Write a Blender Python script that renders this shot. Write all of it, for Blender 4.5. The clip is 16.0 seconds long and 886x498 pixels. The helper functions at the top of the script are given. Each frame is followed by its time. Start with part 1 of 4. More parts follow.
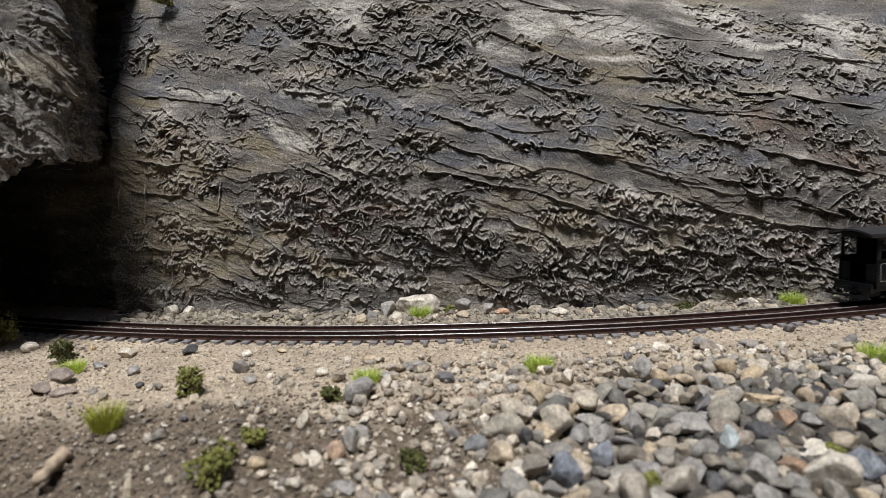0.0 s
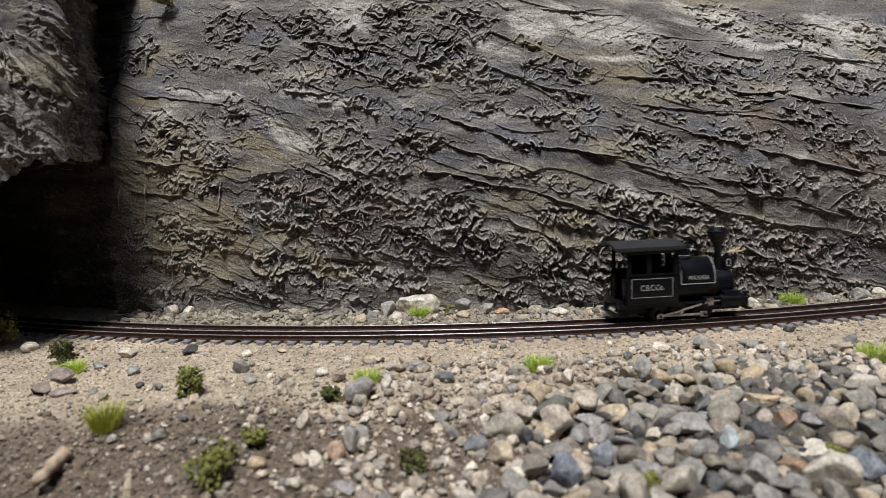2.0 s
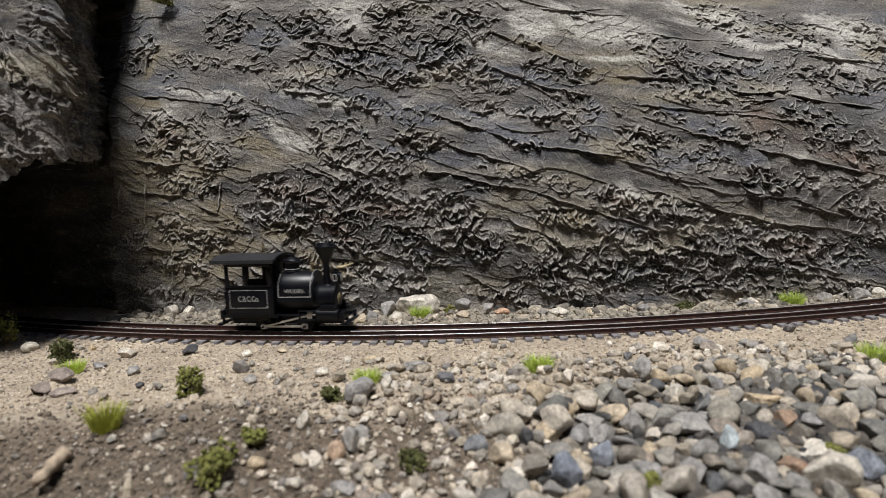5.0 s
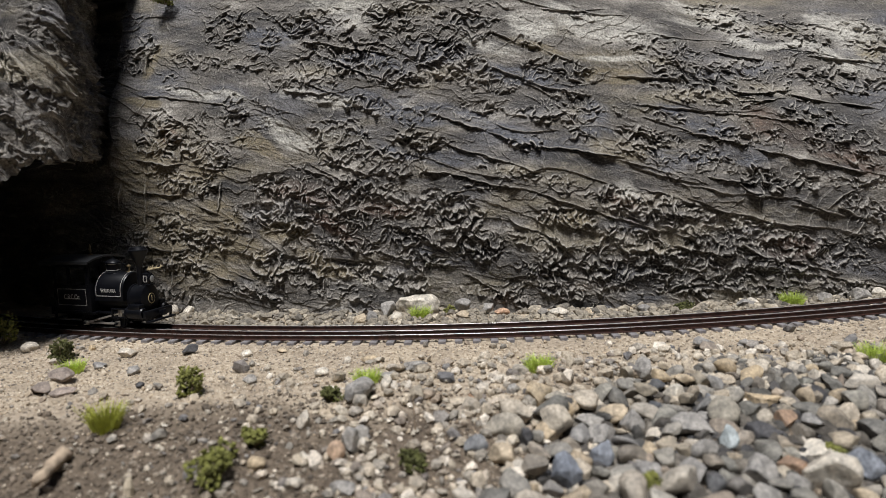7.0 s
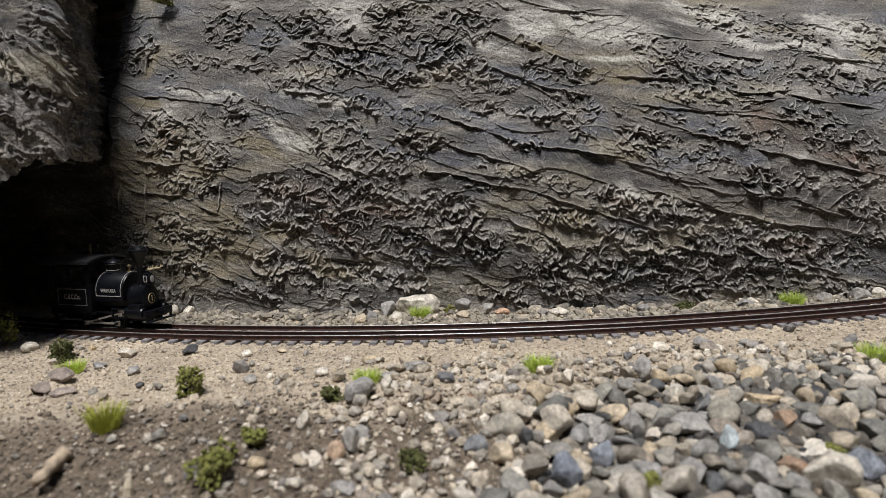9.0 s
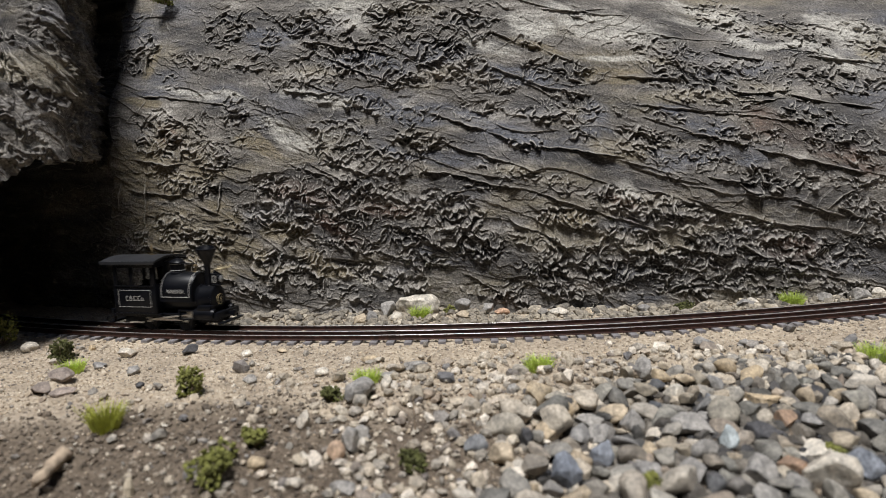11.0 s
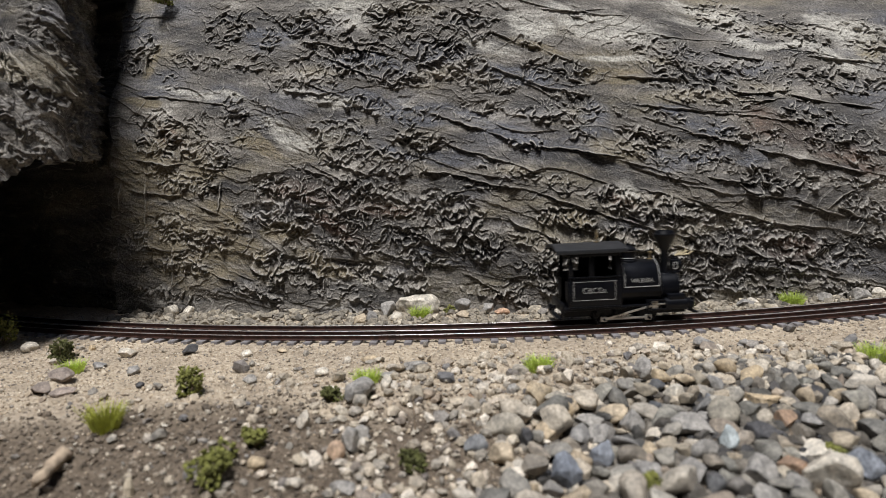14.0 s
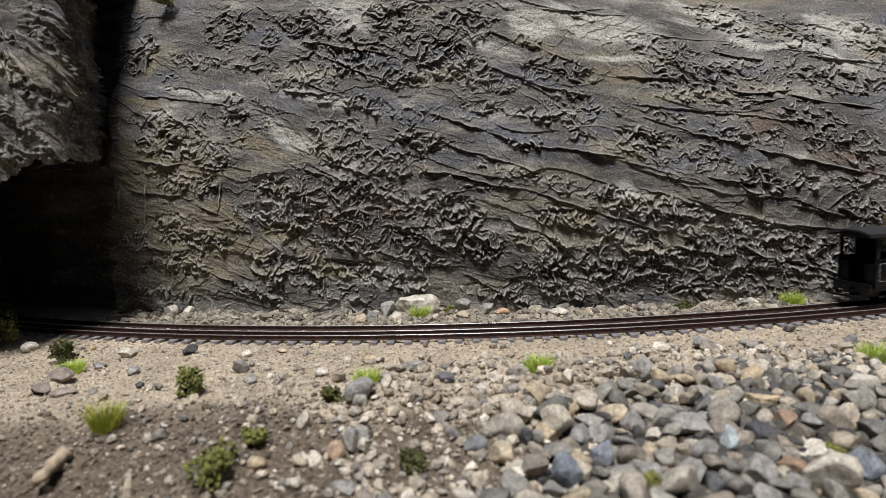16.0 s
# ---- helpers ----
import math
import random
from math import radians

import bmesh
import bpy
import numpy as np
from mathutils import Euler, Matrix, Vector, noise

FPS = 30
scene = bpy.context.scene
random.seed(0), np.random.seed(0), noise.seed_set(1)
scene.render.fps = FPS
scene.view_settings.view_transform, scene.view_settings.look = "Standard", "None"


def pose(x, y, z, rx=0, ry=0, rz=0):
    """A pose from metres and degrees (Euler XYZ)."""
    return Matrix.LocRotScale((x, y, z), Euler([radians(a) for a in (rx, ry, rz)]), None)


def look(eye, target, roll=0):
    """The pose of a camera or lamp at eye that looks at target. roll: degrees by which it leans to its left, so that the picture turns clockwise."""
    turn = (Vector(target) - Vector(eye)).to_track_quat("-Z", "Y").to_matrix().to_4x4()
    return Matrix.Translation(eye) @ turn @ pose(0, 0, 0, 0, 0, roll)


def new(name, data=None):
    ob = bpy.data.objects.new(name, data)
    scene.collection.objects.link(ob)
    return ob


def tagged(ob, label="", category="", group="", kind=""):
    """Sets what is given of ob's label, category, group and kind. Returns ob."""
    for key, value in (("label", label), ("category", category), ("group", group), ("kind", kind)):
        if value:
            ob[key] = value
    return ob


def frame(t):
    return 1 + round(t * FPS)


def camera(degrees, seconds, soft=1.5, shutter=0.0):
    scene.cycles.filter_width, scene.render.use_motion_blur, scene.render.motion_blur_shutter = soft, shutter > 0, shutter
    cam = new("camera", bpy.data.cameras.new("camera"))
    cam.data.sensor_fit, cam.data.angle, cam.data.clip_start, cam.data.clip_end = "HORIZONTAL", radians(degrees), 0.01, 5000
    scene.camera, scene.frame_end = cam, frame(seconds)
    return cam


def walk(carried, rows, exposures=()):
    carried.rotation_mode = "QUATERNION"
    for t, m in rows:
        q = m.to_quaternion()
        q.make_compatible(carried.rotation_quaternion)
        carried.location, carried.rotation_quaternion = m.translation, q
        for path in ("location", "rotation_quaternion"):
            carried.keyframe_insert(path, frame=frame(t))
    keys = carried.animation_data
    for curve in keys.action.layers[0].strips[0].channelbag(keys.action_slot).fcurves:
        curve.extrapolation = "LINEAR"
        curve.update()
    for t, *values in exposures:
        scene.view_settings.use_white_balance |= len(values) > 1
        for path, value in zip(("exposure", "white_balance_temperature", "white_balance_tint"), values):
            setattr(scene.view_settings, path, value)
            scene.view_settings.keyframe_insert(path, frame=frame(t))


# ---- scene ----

# A model railway: a plaster cliff, a dual-gauge curved track, sand, gravel and a small saddle-tank engine.
# ---- camera ----
cam = camera(71.0, 16.0, 0.65, 0.5)
EYE = (0.0, 0.0, 0.0645)
VIEW = look(EYE, (0.0, 1.0, 0.0645 - math.tan(radians(6.44))), -2.41)
cam.data.dof.use_dof, cam.data.dof.focus_distance, cam.data.dof.aperture_fstop = True, 0.32, 15.0
walk(cam, [(0.0, VIEW), (16.0, VIEW)])

# ---- light ----
SUN_UP, SUN_ROUND = 70.0, -13.0
world = bpy.data.worlds.new("sky")
scene.world = world
world.use_nodes = True
wn = world.node_tree
sky = wn.nodes.new("ShaderNodeTexSky")
sky.sky_type, sky.sun_disc = "NISHITA", False
sky.sun_elevation, sky.sun_rotation = radians(SUN_UP), radians(180 - SUN_ROUND)
wn.links.new(sky.outputs[0], wn.nodes["Background"].inputs[0])
wn.nodes["Background"].inputs[1].default_value = 0.06
sun = new("sun", bpy.data.lights.new("sun", "SUN"))
sun.data.energy, sun.data.angle, sun.data.color = 5.0, radians(18), (1.0, 0.985, 0.972)
az = radians(SUN_ROUND)
sun.matrix_world = look((math.sin(az) * 2, -math.cos(az) * 2, 2 * math.tan(radians(SUN_UP))), (0, 0, 0))
scene.view_settings.exposure = 0.0


# ---- noise on arrays ----
def fade(t):
    return t * t * t * (t * (t * 6 - 15) + 10)


def perlin(x, y, seed=0):
    """Gradient noise, about -1 to 1."""
    x, y = np.broadcast_arrays(np.asarray(x, float), np.asarray(y, float))
    xi, yi = np.floor(x).astype(np.int64), np.floor(y).astype(np.int64)
    xf, yf = x - xi, y - yi

    def grad(ix, iy, dx, dy):
        hsh = (ix * 374761393 + iy * 668265263 + seed * 974634777) & 0xFFFFFFFF
        hsh = ((hsh ^ (hsh >> 13)) * 1274126177) & 0xFFFFFFFF
        ang = ((hsh ^ (hsh >> 16)) & 0xFFFF) * (2 * np.pi / 65536)
        return np.cos(ang) * dx + np.sin(ang) * dy

    u, v = fade(xf), fade(yf)
    a = grad(xi, yi, xf, yf) * (1 - u) + grad(xi + 1, yi, xf - 1, yf) * u
    b = grad(xi, yi + 1, xf, yf - 1) * (1 - u) + grad(xi + 1, yi + 1, xf - 1, yf - 1) * u
    return 1.5 * (a * (1 - v) + b * v)


def ridged(x, y, seed=0):
    return 1 - np.minimum(np.abs(perlin(x, y, seed)) * 1.7, 1)


def step(a, b, x):
    t = np.clip((x - a) / (b - a), 0, 1)
    return t * t * (3 - 2 * t)


# ---- materials ----
def material(name, rough=0.8, metal=0.0, spec=0.5):
    m = bpy.data.materials.new(name)
    m.use_nodes = True
    n = m.node_tree.nodes["Principled BSDF"]
    n.inputs["Roughness"].default_value, n.inputs["Metallic"].default_value = rough, metal
    n.inputs["Specular IOR Level"].default_value = spec
    return m, m.node_tree, n


def put(tree, kind, **sockets):
    n = tree.nodes.new(kind)
    for k, v in sockets.items():
        n.inputs[k.replace("_", " ")].default_value = v
    return n


def ramp(tree, source, *stops):
    r = tree.nodes.new("ShaderNodeValToRGB")
    e = r.color_ramp.elements
    while len(e) < len(stops):
        e.new(0.5)
    for el, (at, col) in zip(e, stops):
        el.position, el.color = at, (*col, 1)
    tree.links.new(source, r.inputs[0])
    return r.outputs[0]


def blend(tree, fac, a, b, mode="MIX"):
    n = tree.nodes.new("ShaderNodeMix")
    n.data_type, n.blend_type = "RGBA", mode
    for socket, v in ((n.inputs[0], fac), (n.inputs[6], a), (n.inputs[7], b)):
        if isinstance(v, (int, float)):
            socket.default_value = v
        elif isinstance(v, tuple):
            socket.default_value = (*v, 1)
        else:
            tree.links.new(v, socket)
    return n.outputs[2]


def coords(tree, scale=(1, 1, 1), turn=(0, 0, 0), which="Object"):
    c, mp = tree.nodes.new("ShaderNodeTexCoord"), tree.nodes.new("ShaderNodeMapping")
    mp.inputs["Scale"].default_value, mp.inputs["Rotation"].default_value = scale, [radians(a) for a in turn]
    tree.links.new(c.outputs[which], mp.inputs[0])
    return mp.outputs[0]


def noisy(tree, where, scale, detail=4.0, rough=0.55):
    n = put(tree, "ShaderNodeTexNoise", Scale=scale, Detail=detail, Roughness=rough)
    tree.links.new(where, n.inputs["Vector"])
    return n.outputs["Fac"]


def bump(tree, bsdf, height, strength, distance):
    b = put(tree, "ShaderNodeBump", Strength=strength, Distance=distance)
    tree.links.new(height, b.inputs["Height"])
    tree.links.new(b.outputs[0], bsdf.inputs["Normal"])


def math_node(tree, op, a, b):
    n = tree.nodes.new("ShaderNodeMath")
    n.operation = op
    for socket, v in zip(n.inputs, (a, b)):
        if isinstance(v, (int, float)):
            socket.default_value = v
        else:
            tree.links.new(v, socket)
    return n.outputs[0]


def rock_paint(name, turn):
    """Painted plaster rock: grey-brown washes drawn out along the beds, ochre and blue-grey stains, dry-brushed edges."""
    m, t, b = material(name, 0.78, 0.0, 0.35)
    along = coords(t, (1, 1, 4.2), (0, turn, 0))
    flat = coords(t)
    wash = ramp(t, noisy(t, along, 26, 5, 0.6), (0.32, (0.045, 0.043, 0.044)), (0.43, (0.100, 0.092, 0.084)), (0.56, (0.172, 0.157, 0.139)), (0.69, (0.38, 0.355, 0.318)))
    ochre = ramp(t, noisy(t, along, 15, 4), (0.53, (0, 0, 0)), (0.68, (1, 1, 1)))
    blue = ramp(t, noisy(t, coords(t, (1.3, 1, 4), (0, turn, 0)), 13, 4), (0.52, (0, 0, 0)), (0.66, (1, 1, 1)))
    col = blend(t, math_node(t, "MULTIPLY", ochre, 0.6), wash, (0.27, 0.235, 0.165))
    col = blend(t, math_node(t, "MULTIPLY", blue, 0.6), col, (0.115, 0.12, 0.142))
    # washes of paint laid on by hand: held as weights on the surface
    for key, tone, much in (("rust", (0.135, 0.086, 0.064), 0.8), ("ochre", (0.215, 0.178, 0.112), 0.75), ("blue", (0.095, 0.101, 0.122), 0.8), ("dark", (0.05, 0.047, 0.046), 0.85), ("pale", (0.52, 0.50, 0.45), 0.8)):
        at = t.nodes.new("ShaderNodeAttribute")
        at.attribute_name = key
        mottle = ramp(t, noisy(t, along, 55, 6, 0.7), (0.38, (0.3, 0.3, 0.3)), (0.54, (1, 1, 1)))
        col = blend(t, math_node(t, "MULTIPLY", math_node(t, "MULTIPLY", at.outputs["Fac"], mottle), much), col, tone)
    speck = ramp(t, noisy(t, flat, 900, 2), (0.35, (0.62, 0.62, 0.62)), (0.65, (1.28, 1.28, 1.28)))
    col = blend(t, 1.0, col, speck, "MULTIPLY")
    geo = t.nodes.new("ShaderNodeNewGeometry")
    edge = ramp(t, geo.outputs["Pointiness"], (0.508, (0, 0, 0)), (0.555, (1, 1, 1)))
    col = blend(t, math_node(t, "MULTIPLY", edge, 0.62), col, (0.46, 0.435, 0.395))
    t.links.new(col, b.inputs["Base Color"])
    grain = math_node(t, "ADD", noisy(t, flat, 1500, 3), math_node(t, "MULTIPLY", noisy(t, flat, 420, 4), 0.5))
    bump(t, b, grain, 1.0, 0.0007)
    return m


ROCK = rock_paint("painted_plaster", -14)
ROCK_PORTAL = rock_paint("painted_plaster_portal", 55)


def soil():
    m, t, b = material("sand_and_shaded_dirt", 0.95, 0.0, 0.2)
    flat = coords(t)
    at = t.nodes.new("ShaderNodeAttribute")
    at.attribute_name = "dirt"
    sand = ramp(t, noisy(t, flat, 700, 4, 0.7), (0.3, (0.23, 0.19, 0.145)), (0.5, (0.40, 0.34, 0.265)), (0.7, (0.58, 0.515, 0.43)))
    # brown dirt, its colour kept dark to hold the bank's soft shadow as well
    dirt = ramp(t, noisy(t, flat, 500, 5, 0.7), (0.3, (0.055, 0.043, 0.033)), (0.5, (0.12, 0.096, 0.074)), (0.72, (0.23, 0.19, 0.15)))
    tint = ramp(t, noisy(t, flat, 30, 4), (0.35, (0.82, 0.80, 0.78)), (0.65, (1.08, 1.06, 1.02)))
    col = blend(t, 1.0, blend(t, at.outputs["Fac"], sand, dirt), tint, "MULTIPLY")
    t.links.new(col, b.inputs["Base Color"])
    bump(t, b, noisy(t, flat, 900, 4, 0.7), 0.8, 0.0008)
    return m


SOIL = soil()


def stone_paint(name, pick, stops, fine=1.0):
    """Stones, each with its own colour, speckled and faintly veined."""
    m, t, b = material(name, 0.72, 0.0, 0.4)
    if pick == "object":
        rnd = t.nodes.new("ShaderNodeObjectInfo").outputs["Random"]
    else:
        rnd = t.nodes.new("ShaderNodeNewGeometry").outputs["Random Per Island"]
    base = ramp(t, rnd, *stops)
    flat = coords(t)
    spots = ramp(t, noisy(t, flat, 1400 * fine, 3), (0.3, (0.62, 0.62, 0.62)), (0.7, (1.28, 1.28, 1.28)))
    veins = ramp(t, noisy(t, flat, 260 * fine, 6, 0.7), (0.35, (0.6, 0.6, 0.6)), (0.65, (1.28, 1.25, 1.2)))
    col = blend(t, 1.0, blend(t, 1.0, base, spots, "MULTIPLY"), veins, "MULTIPLY")
    t.links.new(col, b.inputs["Base Color"])
    bump(t, b, noisy(t, flat, 600 * fine, 5, 0.65), 0.6, 0.0005 / fine)
    return m


GRIT = stone_paint("grit", "island", ((0.0, (0.46, 0.38, 0.285)), (0.3, (0.35, 0.285, 0.21)), (0.5, (0.56, 0.49, 0.40)), (0.7, (0.29, 0.24, 0.19)), (0.84, (0.17, 0.16, 0.155)), (0.93, (0.60, 0.54, 0.45))))
# dark stone colours that paint the shade between the heap's stones
GAP_SHADE = stone_paint("shaded_gap_stones", "island", ((0.0, (0.08, 0.077, 0.07)), (0.3, (0.045, 0.045, 0.05)), (0.5, (0.12, 0.108, 0.093)), (0.7, (0.06, 0.054, 0.048)), (0.9, (0.16, 0.145, 0.125))))
GRAVEL_TAN = stone_paint("tan_river_gravel", "object", ((0.0, (0.378, 0.324, 0.252)), (0.22, (0.468, 0.414, 0.342)), (0.4, (0.297, 0.279, 0.243)), (0.55, (0.414, 0.333, 0.225)), (0.7, (0.540, 0.495, 0.432)), (0.85, (0.234, 0.225, 0.207))), 4.0)
RUBBLE = stone_paint("grey_rubble", "island", ((0.0, (0.232, 0.209, 0.173)), (0.3, (0.310, 0.275, 0.221)), (0.5, (0.172, 0.156, 0.135)), (0.7, (0.370, 0.328, 0.262)), (0.85, (0.120, 0.111, 0.098)), (0.94, (0.430, 0.385, 0.315))))
CRUMBS = stone_paint("dirt_crumbs", "island", ((0.0, (0.11, 0.088, 0.066)), (0.35, (0.16, 0.128, 0.098)), (0.6, (0.085, 0.07, 0.055)), (0.8, (0.22, 0.18, 0.14)), (0.93, (0.32, 0.28, 0.23))))
GRAVEL = stone_paint("river_gravel", "object", ((0.0, (0.227, 0.220, 0.197)), (0.14, (0.130, 0.128, 0.122)), (0.26, (0.336, 0.319, 0.286)), (0.38, (0.084, 0.091, 0.105)), (0.48, (0.277, 0.239, 0.189)), (0.58, (0.176, 0.186, 0.203)), (0.68, (0.420, 0.382, 0.328)), (0.77, (0.160, 0.126, 0.101)), (0.86, (0.252, 0.252, 0.231)), (0.94, (0.353, 0.290, 0.210))), 4.0)
GRAVEL_LOOSE = stone_paint("small_gravel", "island", ((0.0, (0.36, 0.32, 0.26)), (0.25, (0.46, 0.40, 0.32)), (0.42, (0.26, 0.245, 0.22)), (0.58, (0.56, 0.50, 0.41)), (0.76, (0.14, 0.14, 0.15)), (0.85, (0.33, 0.27, 0.21)), (0.94, (0.62, 0.57, 0.50))))
STONES = {
    "white": stone_paint("white_stone", "object", ((0.0, (0.62, 0.58, 0.51)), (1.0, (0.52, 0.48, 0.42)))),
    "tan": stone_paint("tan_stone", "object", ((0.0, (0.50, 0.40, 0.27)), (1.0, (0.44, 0.37, 0.28)))),
    "grey": stone_paint("grey_stone", "object", ((0.0, (0.34, 0.325, 0.305)), (1.0, (0.24, 0.235, 0.235)))),
    "dark": stone_paint("dark_stone", "object", ((0.0, (0.075, 0.075, 0.082)), (1.0, (0.055, 0.055, 0.06)))),
    "blue": stone_paint("blue_stone", "object", ((0.0, (0.13, 0.15, 0.19)), (1.0, (0.22, 0.24, 0.28)))),
    "pale": stone_paint("pale_stone", "object", ((0.0, (0.44, 0.50, 0.52)), (1.0, (0.40, 0.45, 0.48)))),
    "brown": stone_paint("brown_stone", "object", ((0.0, (0.24, 0.15, 0.10)), (1.0, (0.30, 0.21, 0.15)))),
    "mauve": stone_paint("mauve_stone", "object", ((0.0, (0.30, 0.25, 0.22)), (1.0, (0.24, 0.205, 0.185)))),
    "pink": stone_paint("pink_stone", "object", ((0.0, (0.50, 0.32, 0.22)), (1.0, (0.46, 0.34, 0.25)))),
}


def plain(name, colour, rough, metal=0.0, spec=0.5, wear=0.15, scale=400, relief=0.0):
    m, t, b = material(name, rough, metal, spec)
    flat = coords(t)
    lo, hi = tuple(c * (1 - wear) for c in colour), tuple(min(c * (1 + wear), 1) for c in colour)
    t.links.new(ramp(t, noisy(t, flat, scale, 4), (0.35, lo), (0.65, hi)), b.inputs["Base Color"])
    r = ramp(t, noisy(t, flat, scale * 0.4, 3), (0.3, (rough * 0.85,) * 3), (0.7, (min(rough * 1.15, 1),) * 3))
    t.links.new(r, b.inputs["Roughness"])
    if relief:
        bump(t, b, noisy(t, flat, scale * 2, 3), 0.5, relief)
    return m


RUST = plain("rusty_rail_side", (0.036, 0.014, 0.010), 0.5, 0.2, wear=0.5, scale=500)
STEEL = plain("worn_rail_head", (0.36, 0.35, 0.34), 0.40, 0.6, wear=0.1)
TIE = plain("weathered_tie", (0.17, 0.16, 0.165), 0.85, wear=0.35, scale=500, relief=0.0003)
BLACK = plain("satin_black_paint", (0.0035, 0.004, 0.006), 0.36, spec=0.25, wear=0.25, scale=300)
ROOF = plain("grey_black_roof", (0.02, 0.021, 0.024), 0.45, wear=0.2, scale=250)
LINING = plain("white_lining", (0.34, 0.335, 0.32), 0.6, wear=0.2, scale=900)
RODS = plain("grey_steel_rod", (0.50, 0.47, 0.43), 0.38, 0.75, wear=0.2)
BRASS = plain("brass", (0.30, 0.235, 0.14), 0.42, 0.8, wear=0.25)
GOLD = plain("gold_paint", (0.62, 0.50, 0.27), 0.5, wear=0.15)
HORN = plain("pale_antler", (0.46, 0.39, 0.25), 0.6, wear=0.15)
LENS = plain("headlamp_lens", (0.35, 0.36, 0.36), 0.12, 0.0, wear=0.05)
GRASS = plain("spring_grass", (0.46, 0.58, 0.10), 0.7, wear=0.3, scale=250)
GRASS_DRY = plain("yellow_grass", (0.42, 0.44, 0.07), 0.7, wear=0.3, scale=250)
FOAM = plain("olive_foam_foliage", (0.16, 0.165, 0.04), 0.9, wear=0.5, scale=500)
FOAM_DARK = plain("dark_foam_foliage", (0.075, 0.08, 0.022), 0.9, wear=0.5, scale=500)
WALL_PAINT = plain("dull_wall_paint", (0.13, 0.12, 0.11), 0.9, wear=0.08, scale=20)
STRAW = plain("pale_straw", (0.52, 0.45, 0.34), 0.85, wear=0.2, scale=300)
WOOD = plain("bench_wood", (0.30, 0.21, 0.13), 0.6, wear=0.2, scale=30)
BARK = plain("dry_twig_bark", (0.33, 0.26, 0.19), 0.9, wear=0.4, scale=300, relief=0.0004)


# ---- mesh helpers ----
def raw_mesh(name, verts, faces, mat, smooth=True):
    """A mesh from arrays: all faces with the same number of corners."""
    me = bpy.data.meshes.new(name)
    verts, faces = np.asarray(verts, np.float32), np.asarray(faces, np.int32)
    k = faces.shape[1]
    me.vertices.add(len(verts))
    me.vertices.foreach_set("co", verts.ravel())
    me.loops.add(faces.size)
    me.loops.foreach_set("vertex_index", faces.ravel())
    me.polygons.add(len(faces))
    me.polygons.foreach_set("loop_start", np.arange(0, faces.size, k, dtype=np.int32))
    me.polygons.foreach_set("use_smooth", np.full(len(faces), smooth))
    me.update(calc_edges=True)
    me.materials.append(mat)
    return me


def grid_mesh(name, P, mat, keep=None):
    n, m = P.shape[:2]
    idx = np.arange(n * m).reshape(n, m)
    q = np.stack([idx[:-1, :-1], idx[1:, :-1], idx[1:, 1:], idx[:-1, 1:]], -1)
    q = q[keep] if keep is not None else q.reshape(-1, 4)
    return raw_mesh(name, P.reshape(-1, 3), q, mat)


def part(name, bm, mat, parent, label="", smooth=False):
    me = bpy.data.meshes.new(name)
    bm.normal_update()
    bm.to_mesh(me)
    bm.free()
    me.materials.append(mat)
    if smooth:
        me.shade_smooth()
        me.set_sharp_from_angle(angle=radians(38))
    ob = new(name, me)
    ob.parent = parent
    return tagged(ob, label)


def box(bm, x0, x1, y0, y1, z0, z1, bevel=0.15):
    """Millimetres."""
    r = bmesh.ops.create_cube(bm, size=1.0)
    M = Matrix.Translation(((x0 + x1) / 2000, (y0 + y1) / 2000, (z0 + z1) / 2000)) @ Matrix.Diagonal(((x1 - x0) / 1000, (y1 - y0) / 1000, (z1 - z0) / 1000, 1))
    bmesh.ops.transform(bm, matrix=M, verts=r["verts"])
    if bevel:
        edges = list({e for v in r["verts"] for e in v.link_edges})
        bmesh.ops.bevel(bm, geom=edges, offset=bevel / 1000, segments=2, affect="EDGES", profile=0.5)
    return bm


def tube(bm, a, b, r0, r1=None, seg=20):
    """A capped cone from a to b, millimetres."""
    a, b = Vector(a) / 1000, Vector(b) / 1000
    r1 = r0 if r1 is None else r1
    d = b - a
    M = Matrix.Translation((a + b) / 2) @ d.to_track_quat("Z", "Y").to_matrix().to_4x4()
    bmesh.ops.create_cone(bm, cap_ends=True, segments=seg, radius1=r0 / 1000, radius2=r1 / 1000, depth=d.length, matrix=M)
    return bm


def turned(bm, origin, axis, profile, seg=28):
    """A turned shape: profile of (radius, height) in millimetres along axis."""
    rot = Vector(axis).to_track_quat("Z", "Y").to_matrix().to_4x4()
    M = Matrix.Translation(Vector(origin) / 1000) @ rot
    rings = []
    for rad, hgt in profile:
        rings.append([bm.verts.new(M @ Vector((rad / 1000 * math.cos(2 * math.pi * i / seg), rad / 1000 * math.sin(2 * math.pi * i / seg), hgt / 1000))) for i in range(seg)])
    for lo, hi in zip(rings, rings[1:]):
        for i in range(seg):
            bm.faces.new((lo[i], lo[(i + 1) % seg], hi[(i + 1) % seg], hi[i]))
    bm.faces.new(rings[0][::-1])
    bm.faces.new(rings[-1])
    return bm


